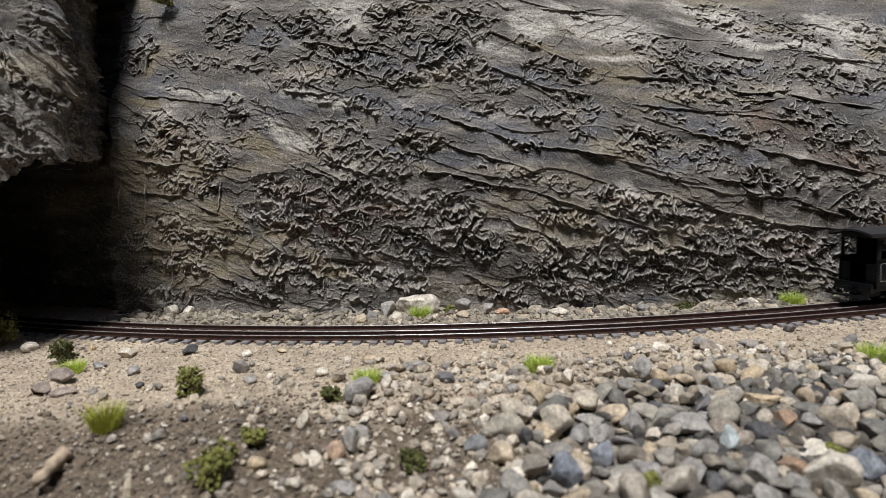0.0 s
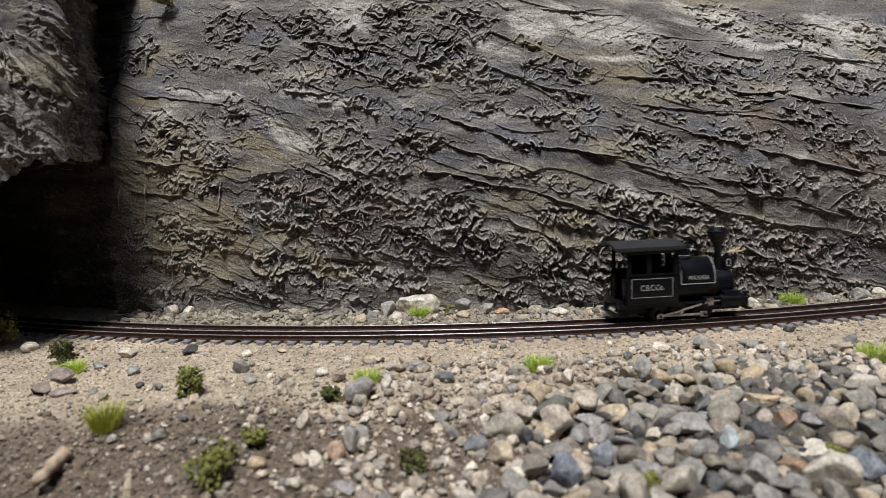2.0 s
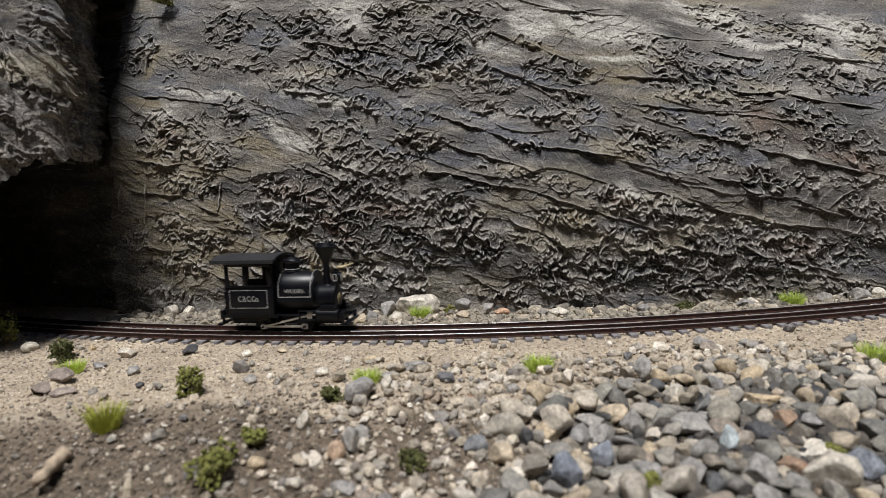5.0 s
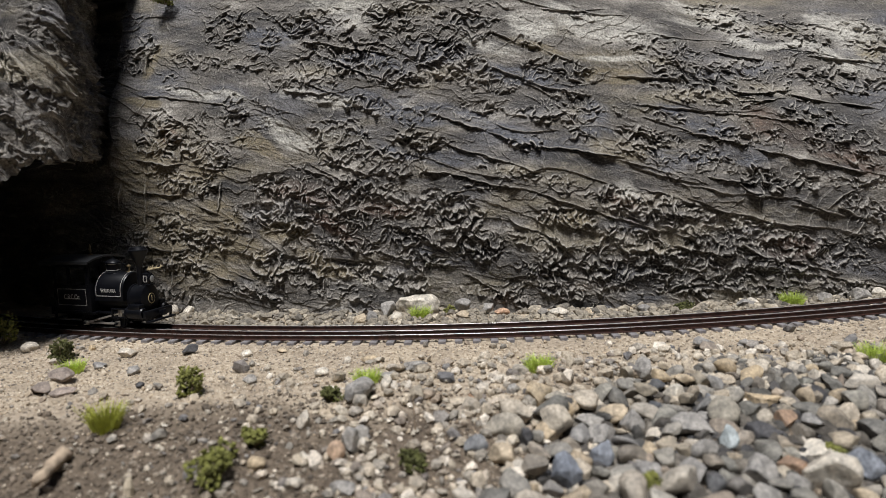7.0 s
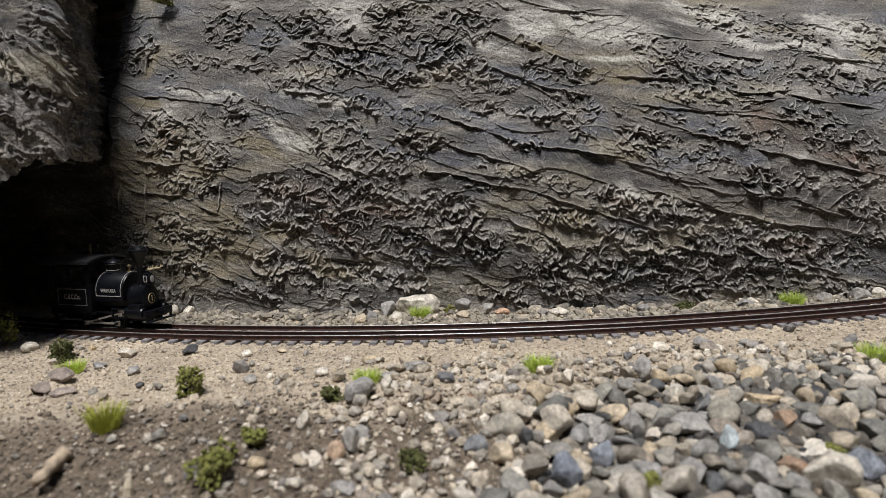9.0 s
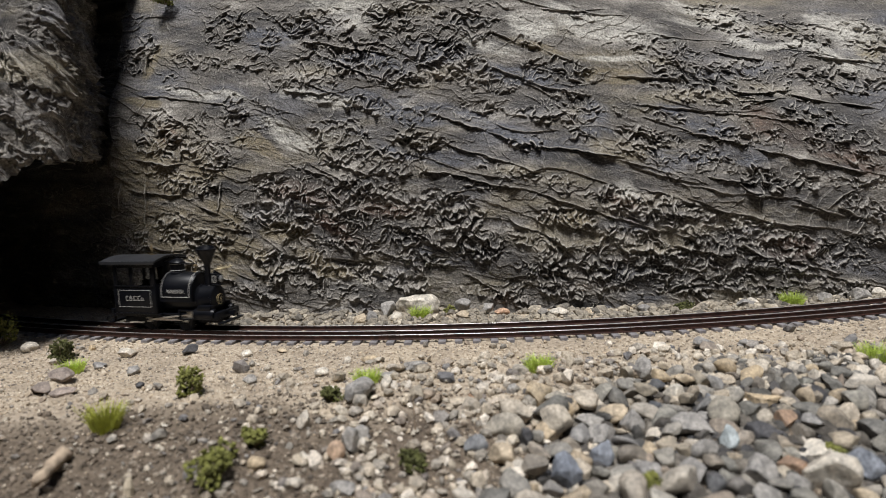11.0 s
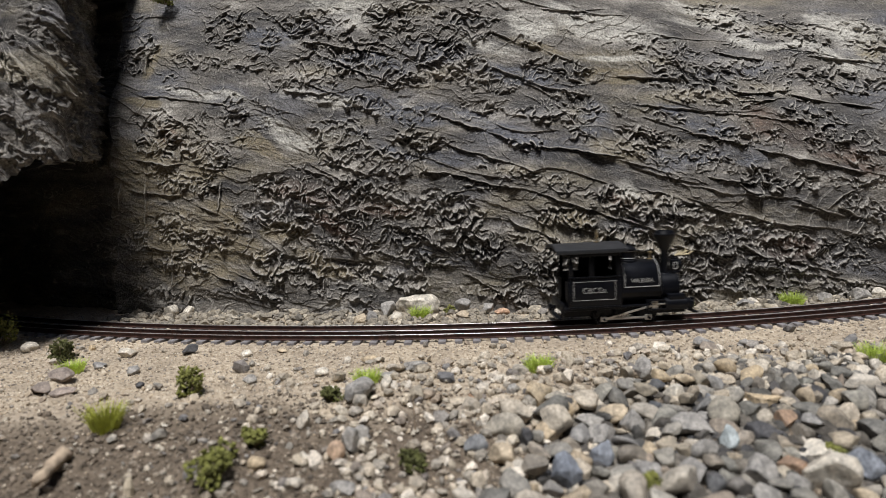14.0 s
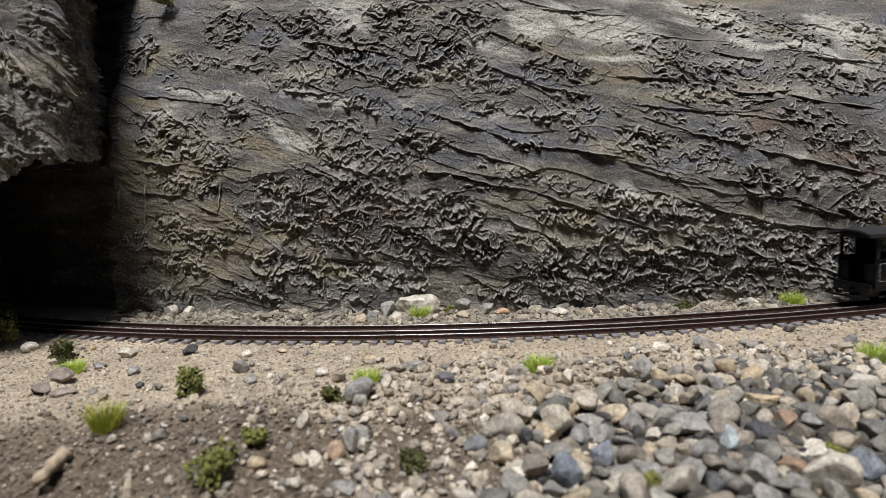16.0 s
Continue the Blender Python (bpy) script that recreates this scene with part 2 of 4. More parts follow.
def strip(bm, points, closed, w, y, depth=0.12):
    """A raised painted line in the x-z plane at y, millimetres."""
    n = len(points)
    for i in range(n if closed else n - 1):
        (x0, z0), (x1, z1) = points[i], points[(i + 1) % n]
        L = math.hypot(x1 - x0, z1 - z0)
        r = bmesh.ops.create_cube(bm, size=1.0)
        M = Matrix.Translation(((x0 + x1) / 2000, y / 1000, (z0 + z1) / 2000)) @ Matrix.Rotation(-math.atan2(z1 - z0, x1 - x0), 4, "Y") @ Matrix.Diagonal(((L + w) / 1000, depth / 1000, w / 1000, 1))
        bmesh.ops.transform(bm, matrix=M, verts=r["verts"])
    return bm


# ---- plan ----
CX, CY = 0.05213, 0.94249          # centre of the curve
R_NEAR, R_MID, R_FAR = 0.6899, 0.6825, 0.6723
R_ENGINE = (R_MID + R_FAR) / 2


def on_curve(r, a):
    return CX + r * np.sin(a), CY - r * np.cos(a)


def wall_y(x):
    x = np.asarray(x, float)
    curve = CY - np.sqrt(np.maximum(0.6524 ** 2 - (np.minimum(x, 0.05) - CX) ** 2, 0.01))
    return np.maximum(curve, 0.302 + 0.39 * (x - 0.14) ** 2)


def terrain(x, y):
    x, y = np.asarray(x, float), np.asarray(y, float)
    brink = np.clip(0.190 + 0.10 * (x + 0.09), 0.176, 0.206) + 0.004 * perlin(x * 40, y * 10, 3)
    w = 0.006
    z = -0.0034 - 0.22 * w * np.logaddexp(0, (brink - y) / w)
    off = np.abs(np.hypot(x - CX, y - CY) - 0.6812)
    rough = step(0.012, 0.022, off)
    return z + rough * (0.0016 * perlin(x * 45, y * 45, 4) + 0.0009 * perlin(x * 130, y * 130, 5)) + 0.00035 * perlin(x * 420, y * 420, 6)


# ---- cliff ----
LEDGES_WEST = ((-177, 66, -141, 62), (-170, 83, -113, 74), (-165, 118, -115, 110), (-152, 110, -131, 97), (-143, 31, -124, 18), (-137, 60, -117, 51), (-126, 19, -93, 8), (-119, 44, -103, 40), (-98, 165, -76, 145), (-97, 45, -89, 40), (-90, 40, -72, 42), (-81, 115, -51, 110), (-71, 73, -50, 65), (-71, 142, -23, 130), (-64, 134, -36, 121), (-59, 77, -33, 67))
LEDGES_MID_WEST = ((-39, 31, 6, 19), (-39, 122, -9, 112), (-35, 140, 6, 118), (-24, 91, 21, 76), (-14, 39, 4, 27), (-10, 70, 37, 59), (-3, 56, 34, 61), (-1, 97, 38, 82), (10, 16, 33, 5), (19, 77, 48, 67), (26, 121, 52, 110), (28, 140, 55, 129), (32, 61, 77, 46), (33, 43, 72, 25), (36, 82, 90, 72), (38, 94, 67, 95))
LEDGES_MID_EAST = ((38, 108, 54, 100), (51, 110, 77, 104), (54, 130, 79, 117), (57, 152, 102, 148), (61, 15, 78, 10), (76, 46, 129, 27), (90, 70, 120, 61), (93, 113, 125, 110), (94, 85, 117, 78), (98, 98, 164, 89), (99, 138, 161, 131), (100, 56, 130, 45), (103, 91, 126, 83), (116, 26, 145, 21), (117, 57, 144, 51), (124, 84, 159, 74))
LEDGES_EAST = ((127, 46, 169, 35), (132, 60, 151, 56), (141, 51, 175, 48), (143, 126, 173, 120), (149, 104, 183, 102), (154, 98, 181, 99), (157, 20, 180, 16), (158, 73, 212, 59), (161, 89, 211, 83), (166, 35, 192, 32), (172, 48, 195, 39), (177, 15, 200, 8), (180, 100, 227, 91), (182, 143, 220, 142), (190, 42, 219, 58), (201, 121, 239, 116))
UPRIGHTS = ((-164, 130, -161, 149), (-80, 125, -83, 115), (-178, 56, -177, 70), (-162, 46, -160, 71), (-140, 62, -138, 70), (-119, 53, -116, 68), (-100, 74, -98, 52), (-21, 16, -21, 7), (29, 45, 30, 37), (24, 30, 23, 17), (188, 88, 184, 76), (-147, 33, -149, 12))
CURLS_WEST = ((-175, 137, 9, 5), (-170, 38, 9, 4), (-168, 148, 11, 6), (-155, 103, 13, 6), (-150, 8, 18, 3), (-150, 90, 16, 7), (-146, 70, 10, 5), (-144, 45, 11, 7), (-139, 24, 12, 4), (-130, 102, 6, 6), (-128, 38, 13, 5), (-126, 67, 8, 5), (-123, 84, 11, 6), (-115, 153, 15, 10), (-114, 133, 16, 3), (-109, 106, 6, 8), (-104, 52, 7, 4), (-101, 10, 12, 3), (-92, 59, 5, 11), (-90, 144, 6, 8), (-89, 23, 15, 7), (-83, 47, 15, 6), (-70, 34, 12, 4))
CURLS_MID_WEST = ((-64, 22, 17, 5), (-64, 58, 27, 8), (-64, 124, 14, 9), (-62, 150, 19, 9), (-55, 9, 17, 3), (-54, 79, 12, 5), (-51, 47, 17, 6), (-51, 88, 15, 9), (-47, 33, 12, 4), (-47, 135, 23, 7), (-41, 19, 17, 4), (-38, 125, 15, 4), (-37, 61, 18, 6), (-36, 104, 12, 4), (-25, 75, 18, 6), (-22, 52, 15, 6), (-21, 37, 9, 4), (-21, 118, 18, 4), (-19, 13, 11, 4), (-14, 150, 23, 9), (-11, 24, 12, 4), (-7, 84, 15, 4), (-7, 135, 23, 6))
CURLS_MIDDLE = ((0, 51, 12, 7), (2, 38, 15, 6), (9, 123, 18, 7), (14, 47, 8, 6), (19, 31, 12, 7), (20, 145, 12, 9), (24, 72, 7, 3), (25, 99, 12, 3), (26, 6, 17, 3), (31, 111, 9, 4), (38, 34, 7, 3), (43, 81, 8, 3), (51, 95, 12, 3), (52, 18, 10, 7), (55, 29, 8, 5), (55, 45, 7, 4), (59, 61, 6, 3), (60, 7, 11, 3), (63, 118, 17, 6), (66, 42, 9, 5), (67, 99, 13, 7), (69, 23, 12, 6), (71, 87, 7, 7))
CURLS_MID_EAST = ((80, 18, 12, 8), (83, 33, 9, 6), (85, 7, 12, 3), (85, 52, 9, 6), (96, 30, 14, 6), (101, 73, 12, 3), (102, 47, 14, 6), (105, 81, 15, 4), (110, 17, 17, 8), (115, 91, 10, 3), (118, 5, 14, 3), (120, 127, 19, 7), (125, 39, 17, 6), (132, 69, 12, 6), (135, 27, 14, 5), (135, 102, 26, 5), (138, 13, 17, 7), (140, 85, 7, 6), (140, 115, 33, 8), (152, 32, 14, 7), (154, 80, 7, 6), (156, 59, 7, 7), (157, 3, 16, 3))
CURLS_EAST = ((157, 23, 14, 4), (164, 112, 19, 8), (166, 55, 7, 4), (166, 145, 26, 9), (170, 77, 6, 5), (171, 12, 17, 5), (180, 25, 17, 5), (181, 56, 7, 4), (187, 93, 9, 3), (187, 115, 15, 5), (190, 90, 17, 5), (191, 137, 26, 8), (195, 19, 14, 6), (196, 76, 13, 6), (200, 2, 14, 3), (210, 40, 11, 6), (211, 108, 24, 7), (213, 71, 9, 9), (215, 26, 8, 4), (238, 129, 13, 15))
LEDGES = LEDGES_WEST + LEDGES_MID_WEST + LEDGES_MID_EAST + LEDGES_EAST + UPRIGHTS
CURLS = CURLS_WEST + CURLS_MID_WEST + CURLS_MIDDLE + CURLS_MID_EAST + CURLS_EAST


def torn(u, v, seed):
    """Plaster pulled up into curls with a trowel: fat meandering ridges round deep pits, millimetres."""
    wu = u + 3.4 * perlin(u / 8, v / 8, seed + 7) + 1.2 * perlin(u / 3, v / 3, seed + 8)
    wv = v + 3.0 * perlin(u / 8, v / 8, seed + 9) + 1.2 * perlin(u / 3, v / 3, seed + 10)
    r1, r2, r3 = ridged(wu / 9, wv / 7, seed + 11), ridged(wu / 4.8, wv / 4.0, seed + 12), ridged(wu / 2.5, wv / 2.2, seed + 13)
    lumps = perlin(wu / 9, wv / 7, seed + 14)
    r4 = ridged(wu / 1.5, wv / 1.4, seed + 59)
    return 2.5 * r1 ** 3.5 * (0.4 + 0.8 * r2) + 1.35 * r2 ** 3 * (0.5 + 0.6 * r3) + 0.8 * r3 ** 2.5 + 0.32 * r4 ** 2 * (0.7 + 0.8 * perlin(u / 6, v / 6, seed + 60)) + 1.3 * lumps - 1.2


def relief(u, v, ang, seed, ledges=(), curls=(), loose=0.5):
    """How far the plaster stands out, in millimetres, at u along and v up the face (millimetres)."""
    c, s = math.cos(radians(ang)), math.sin(radians(ang))
    p, q = u * c + v * s, -u * s + v * c
    q = q + 4 * perlin(u / 85, v / 85, seed) + 0.8 * perlin(u / 20, v / 20, seed + 1)
    out = 3.0 * perlin(u / 95, v / 70, seed + 2) + 0.7 * perlin(p / 40, q / 14, seed + 19)
    # trowelled beds, each a plate that ends in a lip
    for thick, deep, sd in ((19, 1.1, 3), (9, 0.4, 33)):
        k = q / thick + 0.8 * perlin(p / 60, q / 20, seed + sd)
        bed = np.floor(k)
        k = k - bed
        amp = step(0.0, 0.28, perlin(p / 38, bed * 7.31 + 0.5, seed + sd + 1))
        out = out + deep * amp * (1 - k) ** 1.8 * step(0, 0.05, k)
    # where the plaster is torn: round the named places, ragged, and in a few stray patches
    m = np.zeros_like(out)
    eu, ev = u + 3.0 * perlin(u / 9, v / 9, seed + 5) + 1.2 * perlin(u / 3.5, v / 3.5, seed + 51), v + 2.4 * perlin(u / 9, v / 9, seed + 6) + 1.0 * perlin(u / 3.5, v / 3.5, seed + 52)
    for x0, z0, a, b in curls:
        near = np.abs(u - x0) < 1.8 * a + 8
        du, dv = eu[near] - x0, ev[near] - z0
        d = ((du * 0.978 - dv * 0.208) / a) ** 2 + ((du * 0.208 + dv * 0.978) / b) ** 2
        m[near] = np.maximum(m[near], step(1.65, 0.95, d))
    stray = step(0.12, 0.3, perlin(p / 26, q / 11, seed + 53) + 0.4 * perlin(p / 9, q / 6, seed + 54) - 0.35 + loose)
    m = np.maximum(m, stray * (0.55 if curls else 1.0))
    out = out + m * torn(u, v, seed) * np.clip(0.88 + 0.55 * perlin(u / 24, v / 20, seed + 61), 0.55, 1.25)
    # plates: trowel streaks, sandy drag marks, a few thin raised seams
    streak = 0.16 * perlin(p / 26, q / 1.7, seed + 15) + 0.10 * perlin(p / 9, q / 0.9, seed + 55) + 0.10 * perlin(u / 1.5, v / 1.5, seed + 56)
    wu, wv = u + 2.0 * perlin(u / 7, v / 7, seed + 57), v + 2.0 * perlin(u / 7, v / 7, seed + 58)
    seam = np.maximum(ridged(wu / 30, wv / 17, seed + 16) - 0.93, 0) * 8 * step(0.2, 0.4, perlin(u / 22, v / 22, seed + 21))
    out = out + (1 - m) * (streak + seam)
    # broken plates: low terraces with crisp rims
    for wide, high, sd in ((22, 0.5, 40), (11, 0.26, 44), (5.5, 0.12, 47)):
        t = 3.0 * perlin((p + 2 * perlin(u / 5, v / 5, seed + 41)) / wide / 2, (q + 1.5 * perlin(u / 5, v / 5, seed + 42)) / wide, seed + sd)
        f = t - np.floor(t)
        out = out + high * (np.floor(t) + step(0.0, 0.07, f)) * 0.8 + 0.3 * high * np.exp(-((f - 0.08) / 0.05) ** 2)
    for x0, z0, x1, z1 in ledges:
        L = math.hypot(x1 - x0, z1 - z0)
        near = (u > min(x0, x1) - 16) & (u < max(x0, x1) + 16) & (v > min(z0, z1) - 22) & (v < max(z0, z1) + 22)
        un, vn = u[near], v[near]
        a = ((un - x0) * (x1 - x0) + (vn - z0) * (z1 - z0)) / L
        e = ((vn - z0) * (x1 - x0) - (un - x0) * (z1 - z0)) / L + 0.9 * perlin(un / 16, vn / 16, seed + 17) + 0.5 * perlin(un / 4, vn / 4, seed + 18)
        sharp = (math.sin(x0 * 12.9 + z0 * 78.2) * 43758.5) % 1.0
        on = step(-3, 6, a) * step(-3, 6, L - a) * np.clip(0.75 + 0.9 * perlin(a / 11, x0 * 0.37 + z0 * 0.21, seed + 25), 0.1, 1.3) * (0.5 + 0.7 * sharp)
        out[near] += on * np.where(e > 0, 1.6 * np.exp(-e / (3 + 5 * sharp)) * step(-0.2, 0.3, e) + 0.7 * np.exp(-((e - 0.5) / 0.5) ** 2), -(0.2 + 0.8 * sharp) * np.exp(e / 0.9))
    return out


WASH_OCHRE = ((-91, 85, 18, 5), (-105, 35, 18, 8), (-114, 53, 12, 6), (-136, 81, 12, 4), (-174, 77, 8, 19), (90, 112, 15, 7), (63, 39, 13, 4), (-82, 38, 15, 6), (56, 133, 18, 3), (-162, 114, 10, 4), (-131, 35, 12, 5), (233, 122, 7, 5), (-162, 139, 3, 11), (-66, 23, 15, 5), (-138, 36, 45, 23), (-150, 76, 31, 19))
WASH_BLUE = ((-21, 102, 53, 6), (30, 87, 34, 5), (46, 115, 28, 5), (-35, 130, 24, 5), (-88, 144, 14, 11), (-176, 156, 17, 14), (62, 74, 34, 5), (-1, 26, 28, 4), (118, 72, 20, 7), (129, 89, 20, 4), (78, 90, 10, 10), (-5, 78, 35, 3), (154, 66, 14, 4), (96, 15, 11, 6))
WASH_PALE = ((87, 143, 40, 9), (154, 150, 26, 6), (228, 136, 22, 13), (206, 124, 28, 4), (96, 123, 18, 2), (-63, 107, 18, 4), (-69, 90, 18, 5), (-127, 116, 28, 3), (91, 55, 9, 5), (51, 144, 12, 7), (162, 136, 38, 4), (-48, 157, 25, 7), (-75, 94, 18, 4), (27, 134, 18, 4))
WASH_DARK = ((152, 103, 44, 4), (172, 48, 44, 10), (190, 78, 23, 10), (157, 21, 39, 8), (102, 14, 33, 8), (76, 66, 34, 8), (32, 20, 34, 10), (-24, 36, 29, 8), (50, 103, 23, 4), (-52, 60, 29, 8), (200, 28, 22, 14), (11, 60, 20, 8), (-40, 8, 34, 5), (206, 83, 27, 13))
WASH_RUST = ((176, 81, 29, 9), (203, 69, 20, 8), (171, 23, 22, 7), (-53, 40, 17, 5), (-26, 48, 11, 6), (89, 48, 11, 5), (-64, 58, 23, 8), (-146, 96, 9, 6))
WASHES = {"ochre": WASH_OCHRE, "blue": WASH_BLUE, "pale": WASH_PALE, "dark": WASH_DARK, "rust": WASH_RUST}


def cliff_face():
    xs = np.concatenate([np.arange(-0.42, -0.25, 0.004), np.arange(-0.25, 0.27, 0.00037), np.arange(0.27, 0.36, 0.004)])
    zs = np.concatenate([np.arange(-0.012, 0.174, 0.00037), np.arange(0.174, 0.187, 0.003)])
    X, Z = np.meshgrid(xs, zs, indexing="ij")
    out = relief(X * 1000, Z * 1000, -15, 20, LEDGES, CURLS, 0.13) / 1000
    lean = 0.03 * Z + (1.7 + 2.2 * step(0.0, 0.22, X)) * np.maximum(Z - 0.03, 0) ** 2
    # set back beside the tunnel mouth: a recess shaped in place of the rock's shadow
    shade_recess = 0.014 * step(-0.1825, -0.1905, X + 0.005 * perlin(Z * 40, 0.2, 90) + 0.0012 * perlin(Z * 160, 0.6, 91))
    Y = wall_y(X) + lean - out + 0.002 + shade_recess
    P = np.stack([X, Y, Z - 0.38 * np.maximum(out, 0)], -1)
    # crest and back give the cliff its body
    crest = P[:, -1:, :] + np.array([0, 0.07, 0.004])
    foot = crest * np.array([1, 1, 0]) + np.array([0, 0, -0.02])
    me = grid_mesh("cliff", np.concatenate([P, crest, foot], 1), ROCK)
    u, v = X * 1000 + 9 * perlin(X * 30, Z * 30, 95), Z * 1000 + 6 * perlin(X * 34, Z * 34, 96)
    c, si = math.cos(radians(-15)), math.sin(radians(-15))
    for key, rows in WASHES.items():
        w = np.zeros_like(X)
        for x0, z0, a, b in rows:
            du, dv = u - x0, v - z0
            w = np.maximum(w, np.exp(-((du * c + dv * si) / a) ** 2 - ((-du * si + dv * c) / b) ** 2))
        # brushed on: streaks along the beds, with fairly hard edges
        w = step(0.18, 0.72, w + 0.22 * perlin((u * c + v * si) / 28, (-u * si + v * c) / 3.2, 97) + 0.12 * perlin(u / 5, v / 5, 98))
        w = np.concatenate([w, np.zeros((len(w), 2))], 1)
        me.attributes.new(key, "FLOAT", "POINT").data.foreach_set("value", w.ravel().astype(np.float32))
    return tagged(new("cliff", me), "grey-brown painted plaster cliff with slanting beds", "cliff", kind="structure")


def portal():
    """The rock mass that hangs over the tunnel mouth: an end face towards the open track and a front with a low arch."""
    base = np.array([[-0.207, 0.392], [-0.1665, 0.290], [-0.171, 0.276], [-0.196, 0.242], [-0.25, 0.212], [-0.43, 0.205]])
    seg = np.hypot(*np.diff(base, axis=0).T)
    cum = np.concatenate([[0], np.cumsum(seg)])
    ss, zs = np.concatenate([np.arange(0, 0.16, 0.00042), np.arange(0.16, cum[-1], 0.004)]), np.concatenate([np.arange(-0.012, 0.185, 0.00045), np.arange(0.185, 0.20, 0.003)])
    S, Z = np.meshgrid(ss, zs, indexing="ij")
    X, Y = np.interp(S, cum, base[:, 0]), np.interp(S, cum, base[:, 1])
    ang = np.interp(S, [0, cum[1] - 0.03, cum[2] + 0.014, cum[3], cum[4], cum[-1]], [radians(14), radians(10), radians(-55), radians(-62), radians(-84), radians(-88)])
    NX, NY = np.cos(ang), np.sin(ang)
    rng = np.random.default_rng(17)
    beds = []
    for _ in range(34):
        u0, v0, L, a = rng.uniform(25, 160), rng.uniform(70, 180), rng.uniform(12, 34), radians(rng.normal(58, 13))
        beds.append((u0, v0, u0 + L * math.cos(a), v0 + L * math.sin(a)))
    out = (relief(S * 1000, Z * 1000, 55, 60, beds, (), 0.62) * 1.4 + 3.5 * perlin(S * 24, Z * 20, 77) + 0.8 * ridged((S - 0.7 * Z) * 60 + 0.4 * perlin(S * 60, Z * 60, 83), (S + Z) * 18, 81) ** 4) / 1000
    rise = np.maximum(Z - 0.08, 0)
    out = out - 0.02 * rise - step(cum[1], cum[2] + 0.012, S) * (0.2 * rise + 6.0 * rise ** 2)
    X, Y = X + NX * out, Y + NY * out
    arch = 0.0815 - 0.015 * step(cum[2] + 0.001, cum[2] + 0.028, S) + 0.004 * perlin(S * 70, 0.3, 78) + 0.002 * perlin(S * 260, 0.3, 79)
    hole = (S < cum[3] + 0.022 + 0.003 * perlin(Z * 60, 0.7, 80)) & (Z < arch)
    keep = ~hole[:-1, :-1]
    P = np.stack([X, Y, Z - 0.25 * np.maximum(out, 0)], -1)
    return tagged(new("tunnel_portal", grid_mesh("tunnel_portal", P, ROCK_PORTAL, keep)), "grey-brown plaster rock mass hanging over the tunnel mouth", "rock face", kind="structure")


def tunnel():
    """Ceiling of the tunnel, rough dark plaster, with unseen end and top slabs blocking light."""
    xs = np.linspace(-0.172, -0.43, 140)
    front = np.interp(-xs, [0.172, 0.176, 0.199, 0.25, 0.43], [0.294, 0.278, 0.246, 0.215, 0.208])
    front = front + 0.008
    T = np.linspace(0, 1, 90)
    X = xs[:, None] * np.ones_like(T)
    Y = front[:, None] * (1 - T) + (wall_y(xs) + 0.045)[:, None] * T
    X = X - 0.40 * np.maximum(Y - 0.290, 0) * step(-0.33, -0.172, X)
    Z = 0.082 + 0.006 * np.sin(np.pi * T) - 0.008 * step(-0.165, -0.195, X) * (1 - T) + 0.003 * perlin(X * 60, Y * 60, 8) + 0.0015 * perlin(X * 200, Y * 200, 9)
    ob = tagged(new("tunnel_lining", grid_mesh("tunnel_lining", np.stack([X, Y, Z], -1), ROCK_PORTAL)), "rough dark plaster ceiling of the tunnel", "tunnel", kind="structure")
    bm = bmesh.new()
    box(bm, -436, -428, 225, 480, -12, 200, 1)
    part("end_wall", bm, ROCK_PORTAL, ob)
    # slab above the view, added to shade the cleft and the tunnel
    bm = bmesh.new()
    box(bm, -430, -176, 306, 480, 186, 194, 1)
    part("roof_slab", bm, ROCK_PORTAL, ob)
    return ob


def ground():
    xs, ys = np.arange(-0.46, 0.42, 0.0013), np.concatenate([np.arange(-0.25, 0.10, 0.01), np.arange(0.10, 0.40, 0.0013)])
    X, Y = np.meshgrid(xs, ys, indexing="ij")
    me = grid_mesh("ground", np.stack([X, Y, terrain(X, Y)], -1), SOIL)
    brink = np.clip(0.190 + 0.10 * (X + 0.09), 0.176, 0.206)
    # weight of bank dirt, which also paints in the shade at the left
    d = (brink - Y) * 1000 + 9 * perlin(X * 28, Y * 28, 11) + 4 * perlin(X * 120, Y * 120, 12) + 4
    d = d - 14 * step(-0.10, -0.02, X) - 3
    dirt = step(-8, 10, d) * 0.95 + 0.25 * step(0.1, 0.5, perlin(X * 50, Y * 50, 13)) * (Y > 0.2)
    at = me.attributes.new("dirt", "FLOAT", "POINT")
    at.data.foreach_set("value", np.clip(dirt, 0, 1).ravel().astype(np.float32))
    return tagged(new("ground", me), "tan sand falling to a brown dirt bank, partly darkened as shade", "ground", kind="structure")


# ---- stones ----
def pebble_form(rng, level, cuts, lo=0.55):
    """A worn, faceted pebble of radius about 1: vertices and triangles."""
    bm = bmesh.new()
    bmesh.ops.create_icosphere(bm, subdivisions=level, radius=1.0)
    v = np.array([x.co[:] for x in bm.verts])
    bm.verts.index_update()
    f = np.array([[w.index for w in x.verts] for x in bm.faces])
    bm.free()
    for _ in range(cuts):
        n = rng.normal(size=3)
        n /= np.linalg.norm(n)
        over = np.maximum(v @ n - rng.uniform(lo, 0.85), 0)
        v = v - 0.97 * over[:, None] * n
    v *= 1 + 0.06 * rng.normal(size=3)
    v += 0.03 * rng.normal(size=(1, 3))
    return v, f


